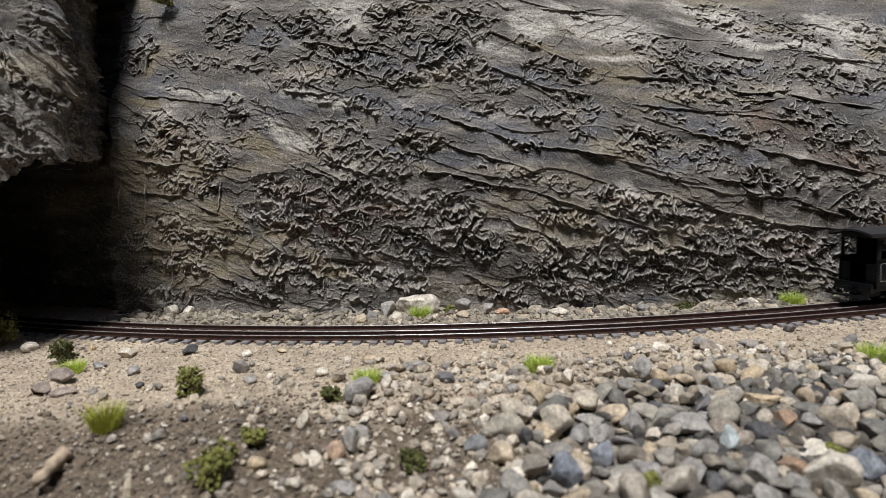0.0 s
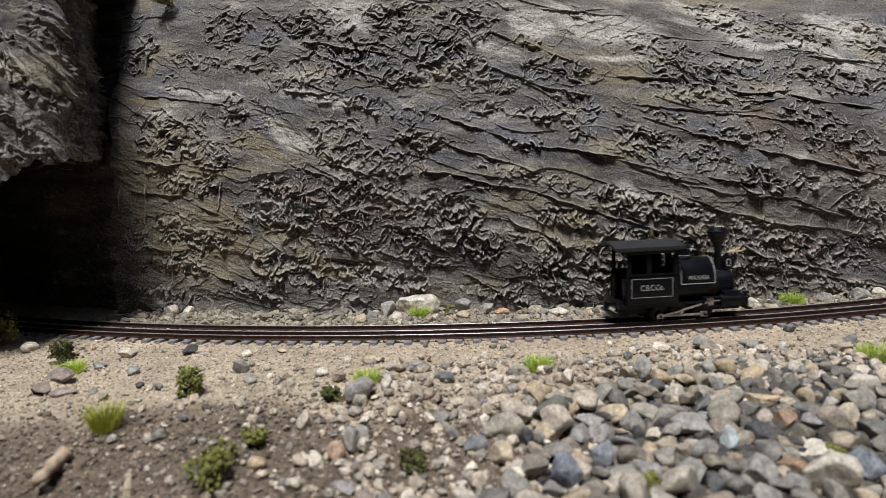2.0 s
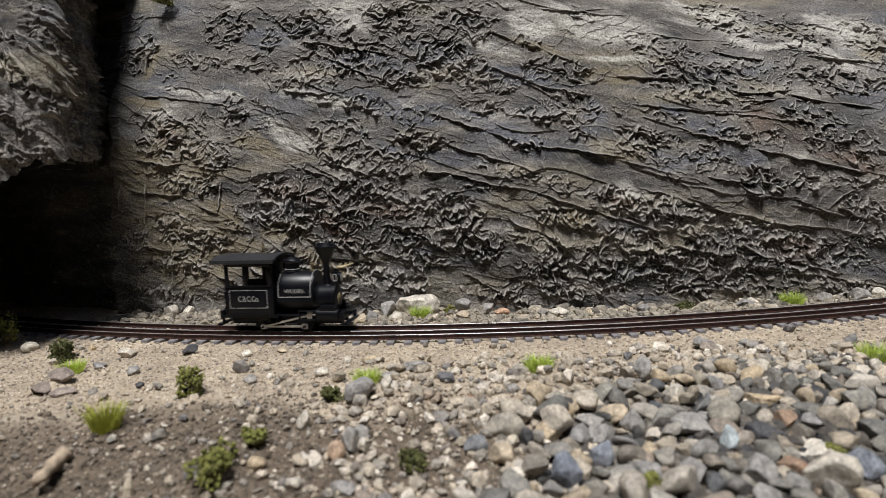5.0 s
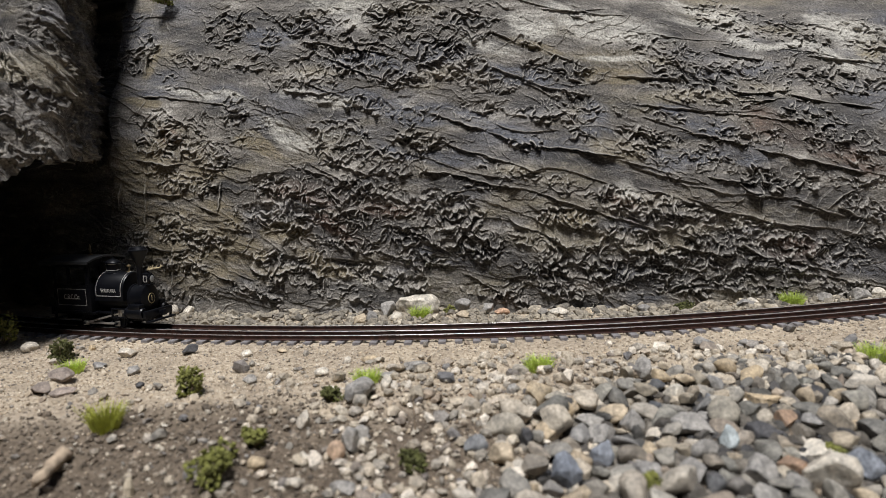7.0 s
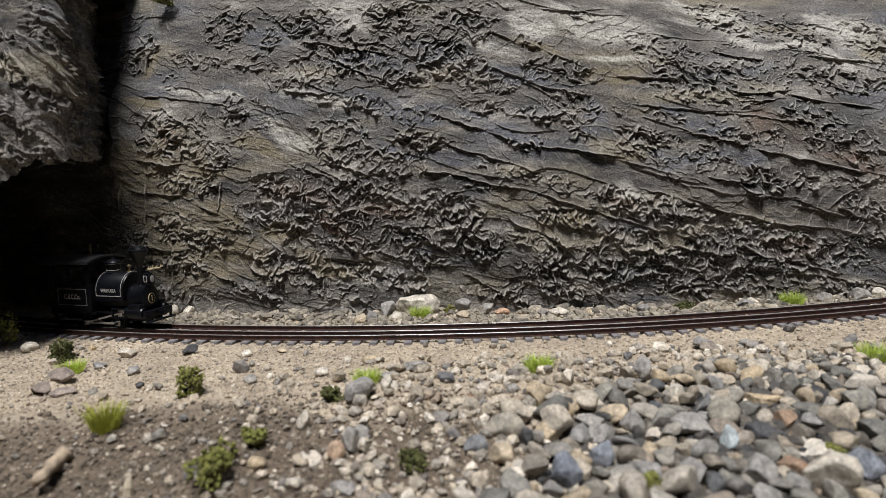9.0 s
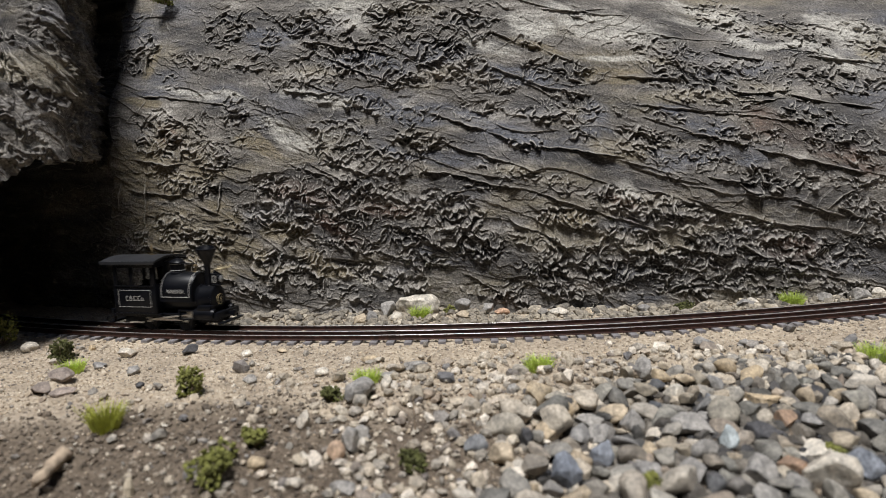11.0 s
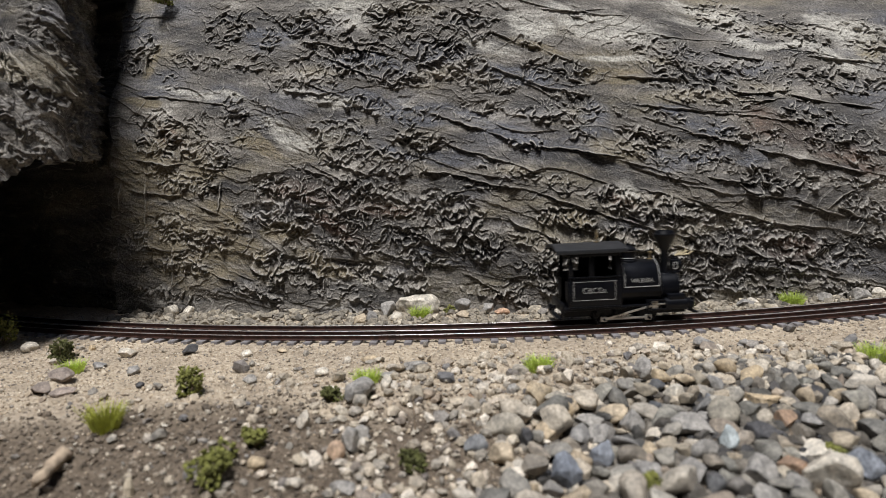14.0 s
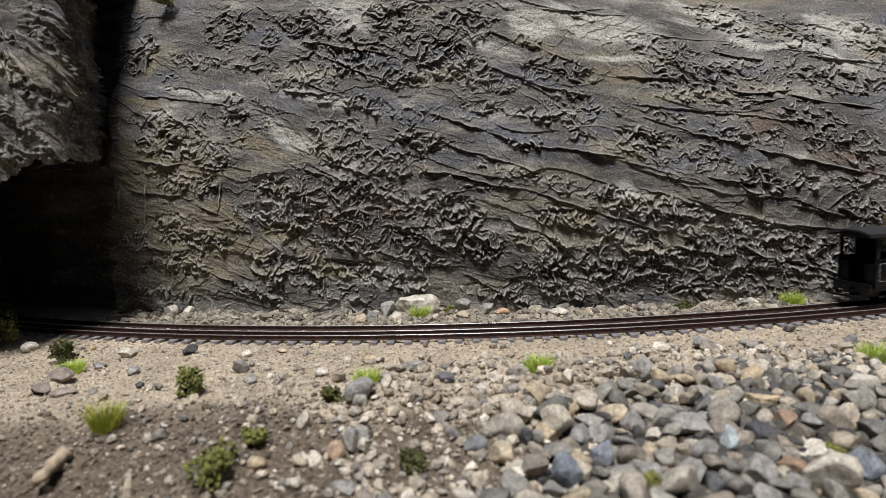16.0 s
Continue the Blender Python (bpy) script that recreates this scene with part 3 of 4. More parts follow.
def turn_array(rng, n):
    q = rng.normal(size=(n, 4))
    q /= np.linalg.norm(q, axis=1)[:, None]
    w, x, y, z = q.T
    return np.stack([np.stack([1 - 2 * (y * y + z * z), 2 * (x * y - z * w), 2 * (x * z + y * w)], -1), np.stack([2 * (x * y + z * w), 1 - 2 * (x * x + z * z), 2 * (y * z - x * w)], -1), np.stack([2 * (x * z - y * w), 2 * (y * z + x * w), 1 - 2 * (x * x + y * y)], -1)], 1)


def scatter_mesh(name, rng, xy, size, mat, level=1, sink=0.25, lift=0.0):
    """One mesh of many small stones lying on the ground; sizes are radii in metres."""
    forms = [pebble_form(rng, level, 7) for _ in range(10)]
    n = len(xy)
    which = rng.integers(0, 10, n)
    z = terrain(xy[:, 0], xy[:, 1]) + size * (1 - 2 * sink) * 0.75 + lift
    verts, faces, at = [], [], 0
    for k in range(10):
        sel = np.where(which == k)[0]
        v, f = forms[k]
        R = turn_array(rng, len(sel))
        shape = 1 + 0.22 * rng.normal(size=(len(sel), 1, 3))
        pts = np.einsum("nij,nkj->nki", R, v[None] * shape) * np.array([1, 1, 0.82])
        pts = pts * size[sel][:, None, None] + np.stack([xy[sel, 0], xy[sel, 1], z[sel]], -1)[:, None, :]
        verts.append(pts.reshape(-1, 3))
        faces.append((f[None] + (np.arange(len(sel)) * len(v))[:, None, None] + at).reshape(-1, 3))
        at += len(sel) * len(v)
    return raw_mesh(name, np.concatenate(verts), np.concatenate(faces), mat, False)


def clear_of_track(xy, lo=0.6670, hi=0.6938):
    r = np.hypot(xy[:, 0] - CX, xy[:, 1] - CY)
    return (r < lo) | (r > hi)


def in_view(rng, n, y0, y1):
    y = rng.uniform(y0, y1, n)
    x = rng.uniform(-1, 1, n) * (0.78 * y + 0.02)
    return np.stack([x, y], -1)


def gravel_share(x, y):
    """1 on the heap of gravel, 0 on bare sand."""
    edge = 0.199 + 0.33 * np.minimum(x - 0.09, 0) + 0.10 * np.maximum(x - 0.09, 0)
    return step(-0.016, 0.006, edge - y + 0.006 * perlin(x * 45, y * 45, 31)) * step(-0.015, 0.045, x - 0.024 + (0.17 - y) * 0.3 + 0.01 * perlin(x * 60, y * 60, 32))


def small_stones():
    rng = np.random.default_rng(5)
    xy = in_view(rng, 46000, 0.125, 0.345)
    xy = xy[clear_of_track(xy) & (xy[:, 1] < wall_y(xy[:, 0]))]
    low = xy[:, 1] < np.clip(0.192 + 0.10 * (xy[:, 0] + 0.09), 0.178, 0.208) + 0.006 * perlin(xy[:, 0] * 60, xy[:, 1] * 60, 41)
    low &= rng.random(len(xy)) < 0.85 - 0.6 * step(-0.06, 0.01, xy[:, 0])
    bank, xy = xy[low], xy[~low]
    size = np.exp(rng.normal(math.log(0.00042), 0.45, len(bank)))
    tagged(new("dirt_crumbs", scatter_mesh("dirt_crumbs", rng, bank, size, CRUMBS, 1, 0.3)), "brown crumbs of dirt and grit on the bank", "dirt", kind="stuff")
    size = np.exp(rng.normal(math.log(0.00031), 0.40, len(xy)))
    tagged(new("sand_grains", scatter_mesh("sand_grains", rng, xy, size, GRIT, 1, 0.3)), "coarse tan and grey sand grains", "sand", kind="stuff")
    xy = in_view(rng, 9000, 0.125, 0.30)
    right = step(-0.12, 0.06, xy[:, 0] + 0.4 * (0.225 - xy[:, 1]))
    keep = clear_of_track(xy) & (rng.random(len(xy)) < (0.035 + 0.78 * right) * (xy[:, 1] < 0.228) * (1 - 0.93 * gravel_share(xy[:, 0], xy[:, 1])) + 0.02)
    xy = xy[keep]
    size = np.exp(rng.normal(math.log(0.0010), 0.42, len(xy))) * (1 + 0.4 * step(-0.05, 0.0, xy[:, 0]))
    tagged(new("small_gravel", scatter_mesh("small_gravel", rng, xy, np.minimum(size, 0.003), GRAVEL_LOOSE, 1, 0.2)), "mixed tan and grey small gravel", "gravel", kind="stuff")
    # sand and grit between the rails
    a = rng.uniform(-0.45, 0.36, 5200)
    rad = np.where(rng.random(len(a)) < 0.6, rng.uniform(0.6732, 0.6816, len(a)), rng.uniform(0.6834, 0.6888, len(a)))
    x, y = on_curve(rad, a)
    size = np.exp(rng.normal(math.log(0.00045), 0.3, len(a)))
    me = scatter_mesh("ballast", rng, np.stack([x, y], -1), np.minimum(size, 0.0008), GRIT, 1, 0.2, np.where(rad < 0.682, 0.0006, 0.0))
    tagged(new("ballast", me), "pale grit between the rails", "ballast", kind="stuff")
    # rubble between the track and the cliff
    a = rng.uniform(-0.36, 0.30, 4200)
    rad = rng.uniform(0.628, 0.6680, len(a))
    x, y = on_curve(rad, a)
    xy = np.stack([x, y], -1)
    xy = xy[(y < wall_y(x) + 0.001)]
    size = np.exp(rng.normal(math.log(0.00125), 0.4, len(xy)))
    me = scatter_mesh("rubble", rng, xy, np.minimum(size, 0.0034), RUBBLE, 1, 0.2)
    tagged(new("rubble", me), "pale rubble along the foot of the cliff", "gravel", kind="stuff")


def gravel_heap():
    rng = np.random.default_rng(11)
    forms, forms_tan = [], []
    for i in range(16):
        v, f = pebble_form(rng, 3, 11, 0.47)
        v = v * rng.uniform(0.8, 1.2, 3)
        me = raw_mesh("stone", v * 0.001, f, GRAVEL, True)
        me.set_sharp_from_angle(angle=radians(42))
        forms.append(me)
        warm = me.copy()
        warm.materials[0] = GRAVEL_TAN
        forms_tan.append(warm)
    heap = tagged(new("gravel_heap"), "heap of grey, blue and tan river gravel", "gravel")
    placed, tries = [(x, y, 0.72 * w) for x, y, w, h, c in HEAP_ROCKS], 0
    while len(placed) < 300 + len(HEAP_ROCKS) and tries < 40000:
        tries += 1
        y = rng.uniform(0.138, 0.212)
        x = rng.uniform(-0.01, 0.78 * y + 0.015)
        if rng.random() > float(gravel_share(x, y)):
            continue
        big = 0.5 + 0.5 * float(step(0.21, 0.18, np.array(y)))
        r = big * rng.uniform(3.0, 5.6)
        if any((x - a) ** 2 + (y - b) ** 2 < ((r + c) * 0.00058) ** 2 for a, b, c in placed):
            continue
        placed.append((x, y, r))
        tan = rng.random() < 0.12 + 0.75 * float(step(0.178, 0.198, np.array(y - 0.06 * (x - 0.09)))) + 0.5 * float(step(0.05, 0.02, np.array(x)))
        ob = new("stone", (forms_tan if tan else forms)[rng.integers(0, 16)])
        ob.parent = heap
        z = float(terrain(x, y)) + 0.0006 * r * rng.uniform(0.4, 1.5)
        ob.matrix_basis = Matrix.Translation((x, y, z)) @ Euler((rng.normal(0, 0.4), rng.normal(0, 0.4), rng.uniform(0, 6.28))).to_matrix().to_4x4() @ Matrix.Diagonal((r * rng.uniform(0.95, 1.35), r * rng.uniform(0.75, 1.05), r * rng.uniform(0.55, 0.9), 1))
    # smaller stones in the gaps of the heap, coloured dark to stand for shade
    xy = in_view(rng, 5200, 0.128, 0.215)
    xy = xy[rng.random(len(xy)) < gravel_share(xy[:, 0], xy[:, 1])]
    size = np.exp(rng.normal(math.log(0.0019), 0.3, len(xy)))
    fill = new("grit", scatter_mesh("grit", rng, xy, size, GAP_SHADE, 2, 0.45))
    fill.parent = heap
    tagged(fill, "small stones in the gaps, darkened as shade", kind="stuff")
    return heap


def rock(x, y, w, h, colour, label, seed, group="loose rocks", lift=0.8):
    """A single rock, w wide and h high in millimetres, resting on the ground."""
    rng = np.random.default_rng(seed)
    v, f = pebble_form(rng, 5 if w > 9 else 4, 10, 0.5)
    v = v / np.abs(v).max(0)
    bumps = np.array([noise.noise(Vector(p) * 2.3 + Vector((seed, 0, 0))) for p in v])
    fine = np.array([noise.noise(Vector(p) * 6.5 + Vector((0, seed, 0))) + 0.5 * noise.noise(Vector(p) * 15) for p in v])
    v = v * (1 + 0.07 * bumps[:, None] + 0.016 * fine[:, None])
    v = v * np.array([w / 2000, (0.55 * w + 0.45 * h) / 2000, h / 2000 * 1.15])
    ob = new("rock", raw_mesh("rock", v, f, STONES[colour]))
    ob.matrix_basis = pose(x, y, float(terrain(x, y)) + h / 2000 * lift, rng.uniform(-8, 8), rng.uniform(-8, 8), rng.uniform(-25, 25))
    return tagged(ob, label, "rock", group)


WALL_ROCKS = ((-0.0143, 0.3101, 23.6, 11.8, "white"), (-0.0407, 0.2942, 8.2, 5.6, "tan"), (-0.0355, 0.2966, 6.1, 6.7, "grey"), (-0.0295, 0.3065, 9.8, 8.6, "grey"), (0.0091, 0.3073, 8.8, 7.1, "grey"), (0.0206, 0.3053, 8.8, 5.2, "grey"), (0.0275, 0.3029, 8.7, 4.0, "pink"), (0.0542, 0.2918, 9.4, 4.4, "white"), (0.0084, 0.2960, 7.1, 3.9, "tan"), (-0.1488, 0.3325, 8.8, 7.5, "white"), (-0.1385, 0.3299, 7.4, 6.1, "white"), (0.0946, 0.2908, 6.3, 4.5, "grey"), (0.1452, 0.2948, 8.6, 4.3, "grey"), (0.1506, 0.2985, 6.3, 3.7, "white"), (0.1866, 0.2999, 7.2, 4.6, "grey"), (0.2037, 0.3005, 12.0, 6.0, "grey"), (0.2158, 0.3035, 8.2, 6.2, "white"), (0.0704, 0.2948, 6.8, 4.0, "tan"), (-0.0245, 0.2962, 7.2, 3.9, "white"))
SAND_ROCKS = ((-0.0283, 0.1943, 11.8, 7.9, "grey"), (-0.1049, 0.2483, 6.6, 4.0, "dark"), (-0.1405, 0.2185, 10.5, 4.6, "mauve"), (-0.1405, 0.2085, 7.0, 4.6, "mauve"), (-0.1318, 0.2062, 9.5, 3.4, "mauve"), (-0.1851, 0.2707, 8.6, 4.9, "white"), (-0.1538, 0.2642, 4.0, 2.8, "tan"), (-0.1331, 0.2524, 7.5, 3.8, "white"), (-0.1188, 0.2280, 5.8, 3.3, "grey"), (-0.1354, 0.2351, 6.1, 3.1, "grey"), (0.0973, 0.2298, 8.0, 4.7, "grey"), (0.1129, 0.2290, 6.3, 3.3, "grey"), (0.0661, 0.2033, 6.1, 7.4, "grey"), (-0.0204, 0.1985, 3.5, 5.4, "white"), (-0.0447, 0.2141, 5.4, 2.9, "white"), (-0.0696, 0.2103, 5.5, 3.8, "grey"), (-0.0828, 0.2491, 5.9, 3.0, "white"), (-0.0292, 0.2274, 6.5, 3.0, "tan"), (-0.0108, 0.2181, 12.5, 3.3, "grey"))
BANK_ROCKS = ((0.0200, 0.1934, 4.2, 3.3, "grey"), (-0.0674, 0.2483, 5.8, 1.9, "tan"), (-0.0205, 0.2113, 8.1, 2.8, "grey"), (-0.1070, 0.2089, 3.5, 2.2, "dark"), (-0.0315, 0.1617, 5.3, 5.6, "pink"), (-0.0428, 0.1758, 4.3, 6.3, "white"), (-0.0407, 0.1510, 4.2, 3.8, "white"), (-0.0281, 0.1489, 7.8, 3.1, "grey"), (-0.0276, 0.1675, 5.8, 6.8, "grey"), (-0.0258, 0.1727, 4.5, 4.1, "grey"), (-0.0243, 0.1663, 3.3, 4.6, "white"), (-0.0398, 0.1609, 3.6, 3.0, "white"), (0.0138, 0.1604, 8.4, 5.5, "tan"), (0.0210, 0.1684, 4.7, 6.1, "dark"), (0.0279, 0.1715, 7.2, 6.2, "tan"), (0.0077, 0.1911, 3.7, 3.7, "pink"), (0.0104, 0.1864, 2.9, 3.2, "grey"), (0.0343, 0.1789, 5.7, 5.4, "tan"), (-0.0521, 0.1583, 5.0, 3.6, "tan"))
HEAP_ROCKS = ((0.0289, 0.1523, 9.8, 8.4, "blue"), (0.0403, 0.1579, 6.8, 7.3, "blue"), (0.0946, 0.1477, 14.1, 10.6, "white"), (0.0757, 0.1621, 5.4, 6.6, "pale"), (0.0987, 0.1598, 12.4, 5.0, "white"), (0.0874, 0.1514, 8.6, 5.5, "brown"), (0.1054, 0.1512, 10.8, 7.9, "blue"), (0.0708, 0.1881, 7.4, 5.0, "white"), (0.0493, 0.1778, 10.1, 5.2, "tan"), (0.0684, 0.1689, 12.6, 6.0, "grey"), (0.0865, 0.1666, 10.9, 4.5, "dark"), (0.0402, 0.1750, 9.4, 5.3, "grey"), (0.0436, 0.1692, 9.1, 5.5, "grey"), (0.0529, 0.1733, 7.4, 6.7, "grey"), (0.0541, 0.1623, 6.6, 3.2, "tan"), (0.0617, 0.1506, 7.9, 7.1, "grey"), (0.0497, 0.1512, 7.3, 6.6, "grey"), (0.0774, 0.1487, 8.1, 8.1, "grey"), (0.0961, 0.1712, 7.4, 5.0, "brown"), (0.0955, 0.1827, 12.7, 4.6, "tan"), (0.1077, 0.1813, 4.9, 7.6, "tan"))
WORDS = {"mauve": "dull mauve-brown flat", "blue": "dark blue-grey angular", "pale": "pale blue-white", "brown": "banded brown", "white": "pale chalky", "tan": "worn tan", "grey": "weathered grey", "dark": "nearly black", "pink": "rounded pinkish-brown"}


def rocks():
    n = 0
    for rows, where in ((WALL_ROCKS, "lying at the foot of the cliff"), (SAND_ROCKS, "lying on the sand beside the track"), (BANK_ROCKS, "lying on the dirt bank"), (HEAP_ROCKS, "bedded in the gravel heap")):
        for x, y, w, h, colour in rows:
            n += 1
            size = "large" if w > 12 else "small"
            rock(x, y, w, h, colour, "%s %s stone %s" % (size, WORDS[colour], where), n, lift=0.75 if rows is HEAP_ROCKS else 0.8)


# ---- track ----
def track():
    tr = tagged(new("railway_track"), "curved dual-gauge model track with rusty rails", "railway track", kind="structure")
    angles = np.linspace(-0.66, 0.46, 280)
    prof = [(-0.65, -2.15), (0.65, -2.15), (0.65, -1.9), (0.18, -1.7), (0.18, -0.75), (0.4, -0.55), (0.4, -0.08), (0.32, 0.0), (-0.32, 0.0), (-0.4, -0.08), (-0.4, -0.55), (-0.18, -0.75), (-0.18, -1.7), (-0.65, -1.9)]
    k = len(prof)
    for r in (R_NEAR, R_MID, R_FAR):
        P = np.array([[(*on_curve(r + a / 1000, t), z / 1000) for a, z in prof] for t in angles])
        idx = np.arange(len(angles) * k).reshape(-1, k)
        q = np.stack([idx[:-1], np.roll(idx, -1, 1)[:-1], np.roll(idx, -1, 1)[1:], idx[1:]], -1).reshape(-1, 4)
        me = raw_mesh("rail", P.reshape(-1, 3), q, RUST, False)
        me.materials.append(STEEL)
        kind = np.tile(np.isin(np.arange(k), (6, 7, 8)), len(angles) - 1).astype(np.int32)
        me.polygons.foreach_set("material_index", kind)
        new("rail", me).parent = tr
    bm = bmesh.new()
    box(bm, -1.6, 1.6, -12.9, 12.9, -4.2, -2.15, 0.25)
    me = bpy.data.meshes.new("tie")
    bm.to_mesh(me)
    bm.free()
    me.materials.append(TIE)
    rng = np.random.default_rng(2)
    for i, a in enumerate(np.arange(-0.64, 0.44, 0.0104)):
        ob = new("tie", me)
        ob.parent = tr
        x, y = on_curve(0.6812 + rng.uniform(-0.0004, 0.0004), a)
        ob.matrix_basis = pose(x, y, -0.00005, 0, 0, math.degrees(a) + rng.uniform(-1.5, 1.5))
    return tr


# ---- plants ----
def tuft(x, y, w, h, mat, seed, label):
    rng = np.random.default_rng(seed)
    n = 480
    verts, faces = [], []
    z0 = float(terrain(x, y)) - 0.0004
    for i in range(n):
        a, d = rng.uniform(0, 6.283), w / 2000 * 0.62 * math.sqrt(rng.random())
        bx, by = math.cos(a) * d, math.sin(a) * d
        L = h / 1000 * rng.uniform(0.55, 1.05)
        lean = 0.25 + 0.55 * d / (w / 2000)
        tx, ty = bx + math.cos(a) * L * lean * rng.uniform(0.4, 1.1) + rng.normal() * 0.0007, by + math.sin(a) * L * lean * rng.uniform(0.4, 1.1) + rng.normal() * 0.0007
        b, half = rng.uniform(0, 3.14), 0.00009
        ox, oy = math.cos(b) * half, math.sin(b) * half
        k = len(verts)
        mx, my = (bx * 0.6 + tx * 0.4), (by * 0.6 + ty * 0.4)
        verts += [(bx - ox, by - oy, 0), (bx + ox, by + oy, 0), (mx + ox, my + oy, L * 0.55), (mx - ox, my - oy, L * 0.55), (tx + ox * 0.3, ty + oy * 0.3, L * 0.97), (tx - ox * 0.3, ty - oy * 0.3, L * 0.97)]
        faces += [(k, k + 1, k + 2, k + 3), (k + 3, k + 2, k + 4, k + 5)]
    ob = new("grass_tuft", raw_mesh("grass_tuft", verts, faces, mat))
    ob.location = (x, y, z0)
    return tagged(ob, label, "grass", "grass tufts")


def shrub(x, y, w, h, mat, seed, label, z=None):
    """Foam foliage: many ragged crumbs on short twigs."""
    rng = np.random.default_rng(seed)
    thing = tagged(new("shrub"), label, "shrub", "shrubs")
    thing.location = (x, y, float(terrain(x, y)) if z is None else z)
    form = pebble_form(rng, 1, 3)
    verts, faces = [], []
    lobes = [(rng.normal(size=3) * np.array([0.22, 0.22, 0.16]) + np.array([0, 0, 0.45]), rng.uniform(0.2, 0.34)) for _ in range(7)]
    count = int(190 + 14 * w)
    for i in range(count):
        c, rad = lobes[rng.integers(0, 7)]
        d = rng.normal(size=3)
        p = (c + d / np.linalg.norm(d) * rad * rng.uniform(0.55, 1.12)) * np.array([w, w, h]) / 1000
        p[2] = max(p[2], 0.0003)
        v = form[0] * rng.uniform(0.3, 0.75, 3) / 1000 * (0.75 + 0.02 * w)
        v = v + rng.normal(size=v.shape) * 0.00016
        faces.append(form[1] + len(verts) * len(v))
        verts.append(v @ turn_array(rng, 1)[0].T + p)
    me = raw_mesh("foliage", np.concatenate(verts), np.concatenate(faces), mat, False)
    new("foliage", me).parent = thing
    bm = bmesh.new()
    for i in range(4):
        c, rad = lobes[i]
        tube(bm, (0, 0, -0.3), (c[0] * w, c[1] * w, c[2] * h), 0.35, 0.15, 6)
    part("stem", bm, BARK, thing, "thin brown stems")
    return thing


def plants():
    for i, (x, y, w, h) in enumerate(((-0.0121, 0.2940, 12.3, 6.6), (0.1686, 0.2968, 13.4, 7.6))):
        tuft(x, y, w, h, GRASS, 40 + i, "bright green grass tuft between rubble and rail")
    for i, (x, y, w, h) in enumerate(((-0.0276, 0.2042, 10.3, 6.3), (0.0322, 0.2127, 11.9, 6.1), (0.1484, 0.2078, 14.4, 7.2), (-0.1435, 0.2312, 12.8, 4.6))):
        tuft(x, y, w, h, GRASS, 50 + i, "bright green grass tuft on the sand")
    tuft(-0.1030, 0.1790, 10.7, 9.1, GRASS_DRY, 60, "yellow-green grass tuft on the brink of the bank")
    for i, (x, y, w, h) in enumerate(((-0.1598, 0.2500, 13.2, 9.9), (-0.0375, 0.1945, 7.7, 5.3), (-0.0106, 0.1592, 8.3, 7.0), (0.1139, 0.2918, 8.7, 5.2))):
        shrub(x, y, w, h, FOAM_DARK, 70 + i, "dark green foam shrub, low and ragged")
    for i, (x, y, w, h) in enumerate(((-0.0860, 0.1998, 9.5, 9.5), (-0.2040, 0.2790, 13.0, 18.0), (-0.0591, 0.1521, 13.1, 11.4), (-0.0542, 0.1661, 6.9, 6.9), (0.1026, 0.1582, 5.2, 4.4), (0.0497, 0.1469, 4.1, 5.7), (0.0018, 0.3071, 4.7, 4.1))):
        shrub(x, y, w, h, FOAM, 80 + i, "olive green foam shrub with crumbly leaves")
    shrub(-0.1530, 0.371, 11, 5, FOAM, 95, "olive moss clump on a ledge of the cliff", 0.171)


def twig():
    bm = bmesh.new()
    turned(bm, (0, 0, 0), (0.06, -1, -0.12), [(0.9, 0), (2.0, 0.4), (2.3, 1.5), (1.9, 3), (1.75, 5), (1.8, 7), (1.55, 9), (1.45, 11), (1.5, 13), (1.2, 15), (0.7, 15.8)], 14)
    for v in bm.verts:
        v.co += Vector((noise.noise(v.co * 500), noise.noise(v.co * 500 + Vector((9, 0, 0))), noise.noise(v.co * 500 + Vector((0, 9, 0))))) * 0.0009
    me = bpy.data.meshes.new("twig")
    bm.to_mesh(me)
    bm.free()
    me.materials.append(BARK)
    me.shade_smooth()
    ob = new("twig", me)
    ob.location = (-0.1066, 0.1650, float(terrain(-0.1066, 0.1650)) + 0.0022)
    return tagged(ob, "broken piece of dry tan twig lying on dirt", "twig")


def straw(x, y, lean, tall, thick, mat, label):
    bm = bmesh.new()
    tube(bm, (0, 0, -0.6), (lean * 0.4, 0, tall * 0.5), thick, thick * 0.9, 8)
    tube(bm, (lean * 0.4, 0, tall * 0.5), (lean, 0.3, tall), thick * 0.9, thick * 0.5, 8)
    me = bpy.data.meshes.new("straw")
    bm.to_mesh(me)
    bm.free()
    me.materials.append(mat)
    ob = new("straw", me)
    ob.location = (x, y, float(terrain(x, y)))
    return tagged(ob, label, "straw")


# ---- engine ----
def lettering(words, size, at, parent, mat, label):
    cu = bpy.data.curves.new("lettering", "FONT")
    cu.body, cu.size, cu.extrude, cu.align_x, cu.align_y = words, size / 1000, 0.00006, "CENTER", "CENTER"
    tmp = new("lettering_source", cu)
    me = bpy.data.meshes.new_from_object(tmp.evaluated_get(bpy.context.evaluated_depsgraph_get()))
    bpy.data.objects.remove(tmp)
    me.materials.clear()
    me.materials.append(mat)
    ob = new("lettering", me)
    ob.parent = parent
    ob.matrix_basis = at @ Matrix.Diagonal((0.82, 1.12, 1, 1))
    return tagged(ob, label)


MOVING = {}
SLIM = 0.83
AXLES, WHEEL_R, CRANK_R, AXLE_Z, ROD_Y = (-9.6, 9.6), 3.9, 1.4, 3.9, 6.9


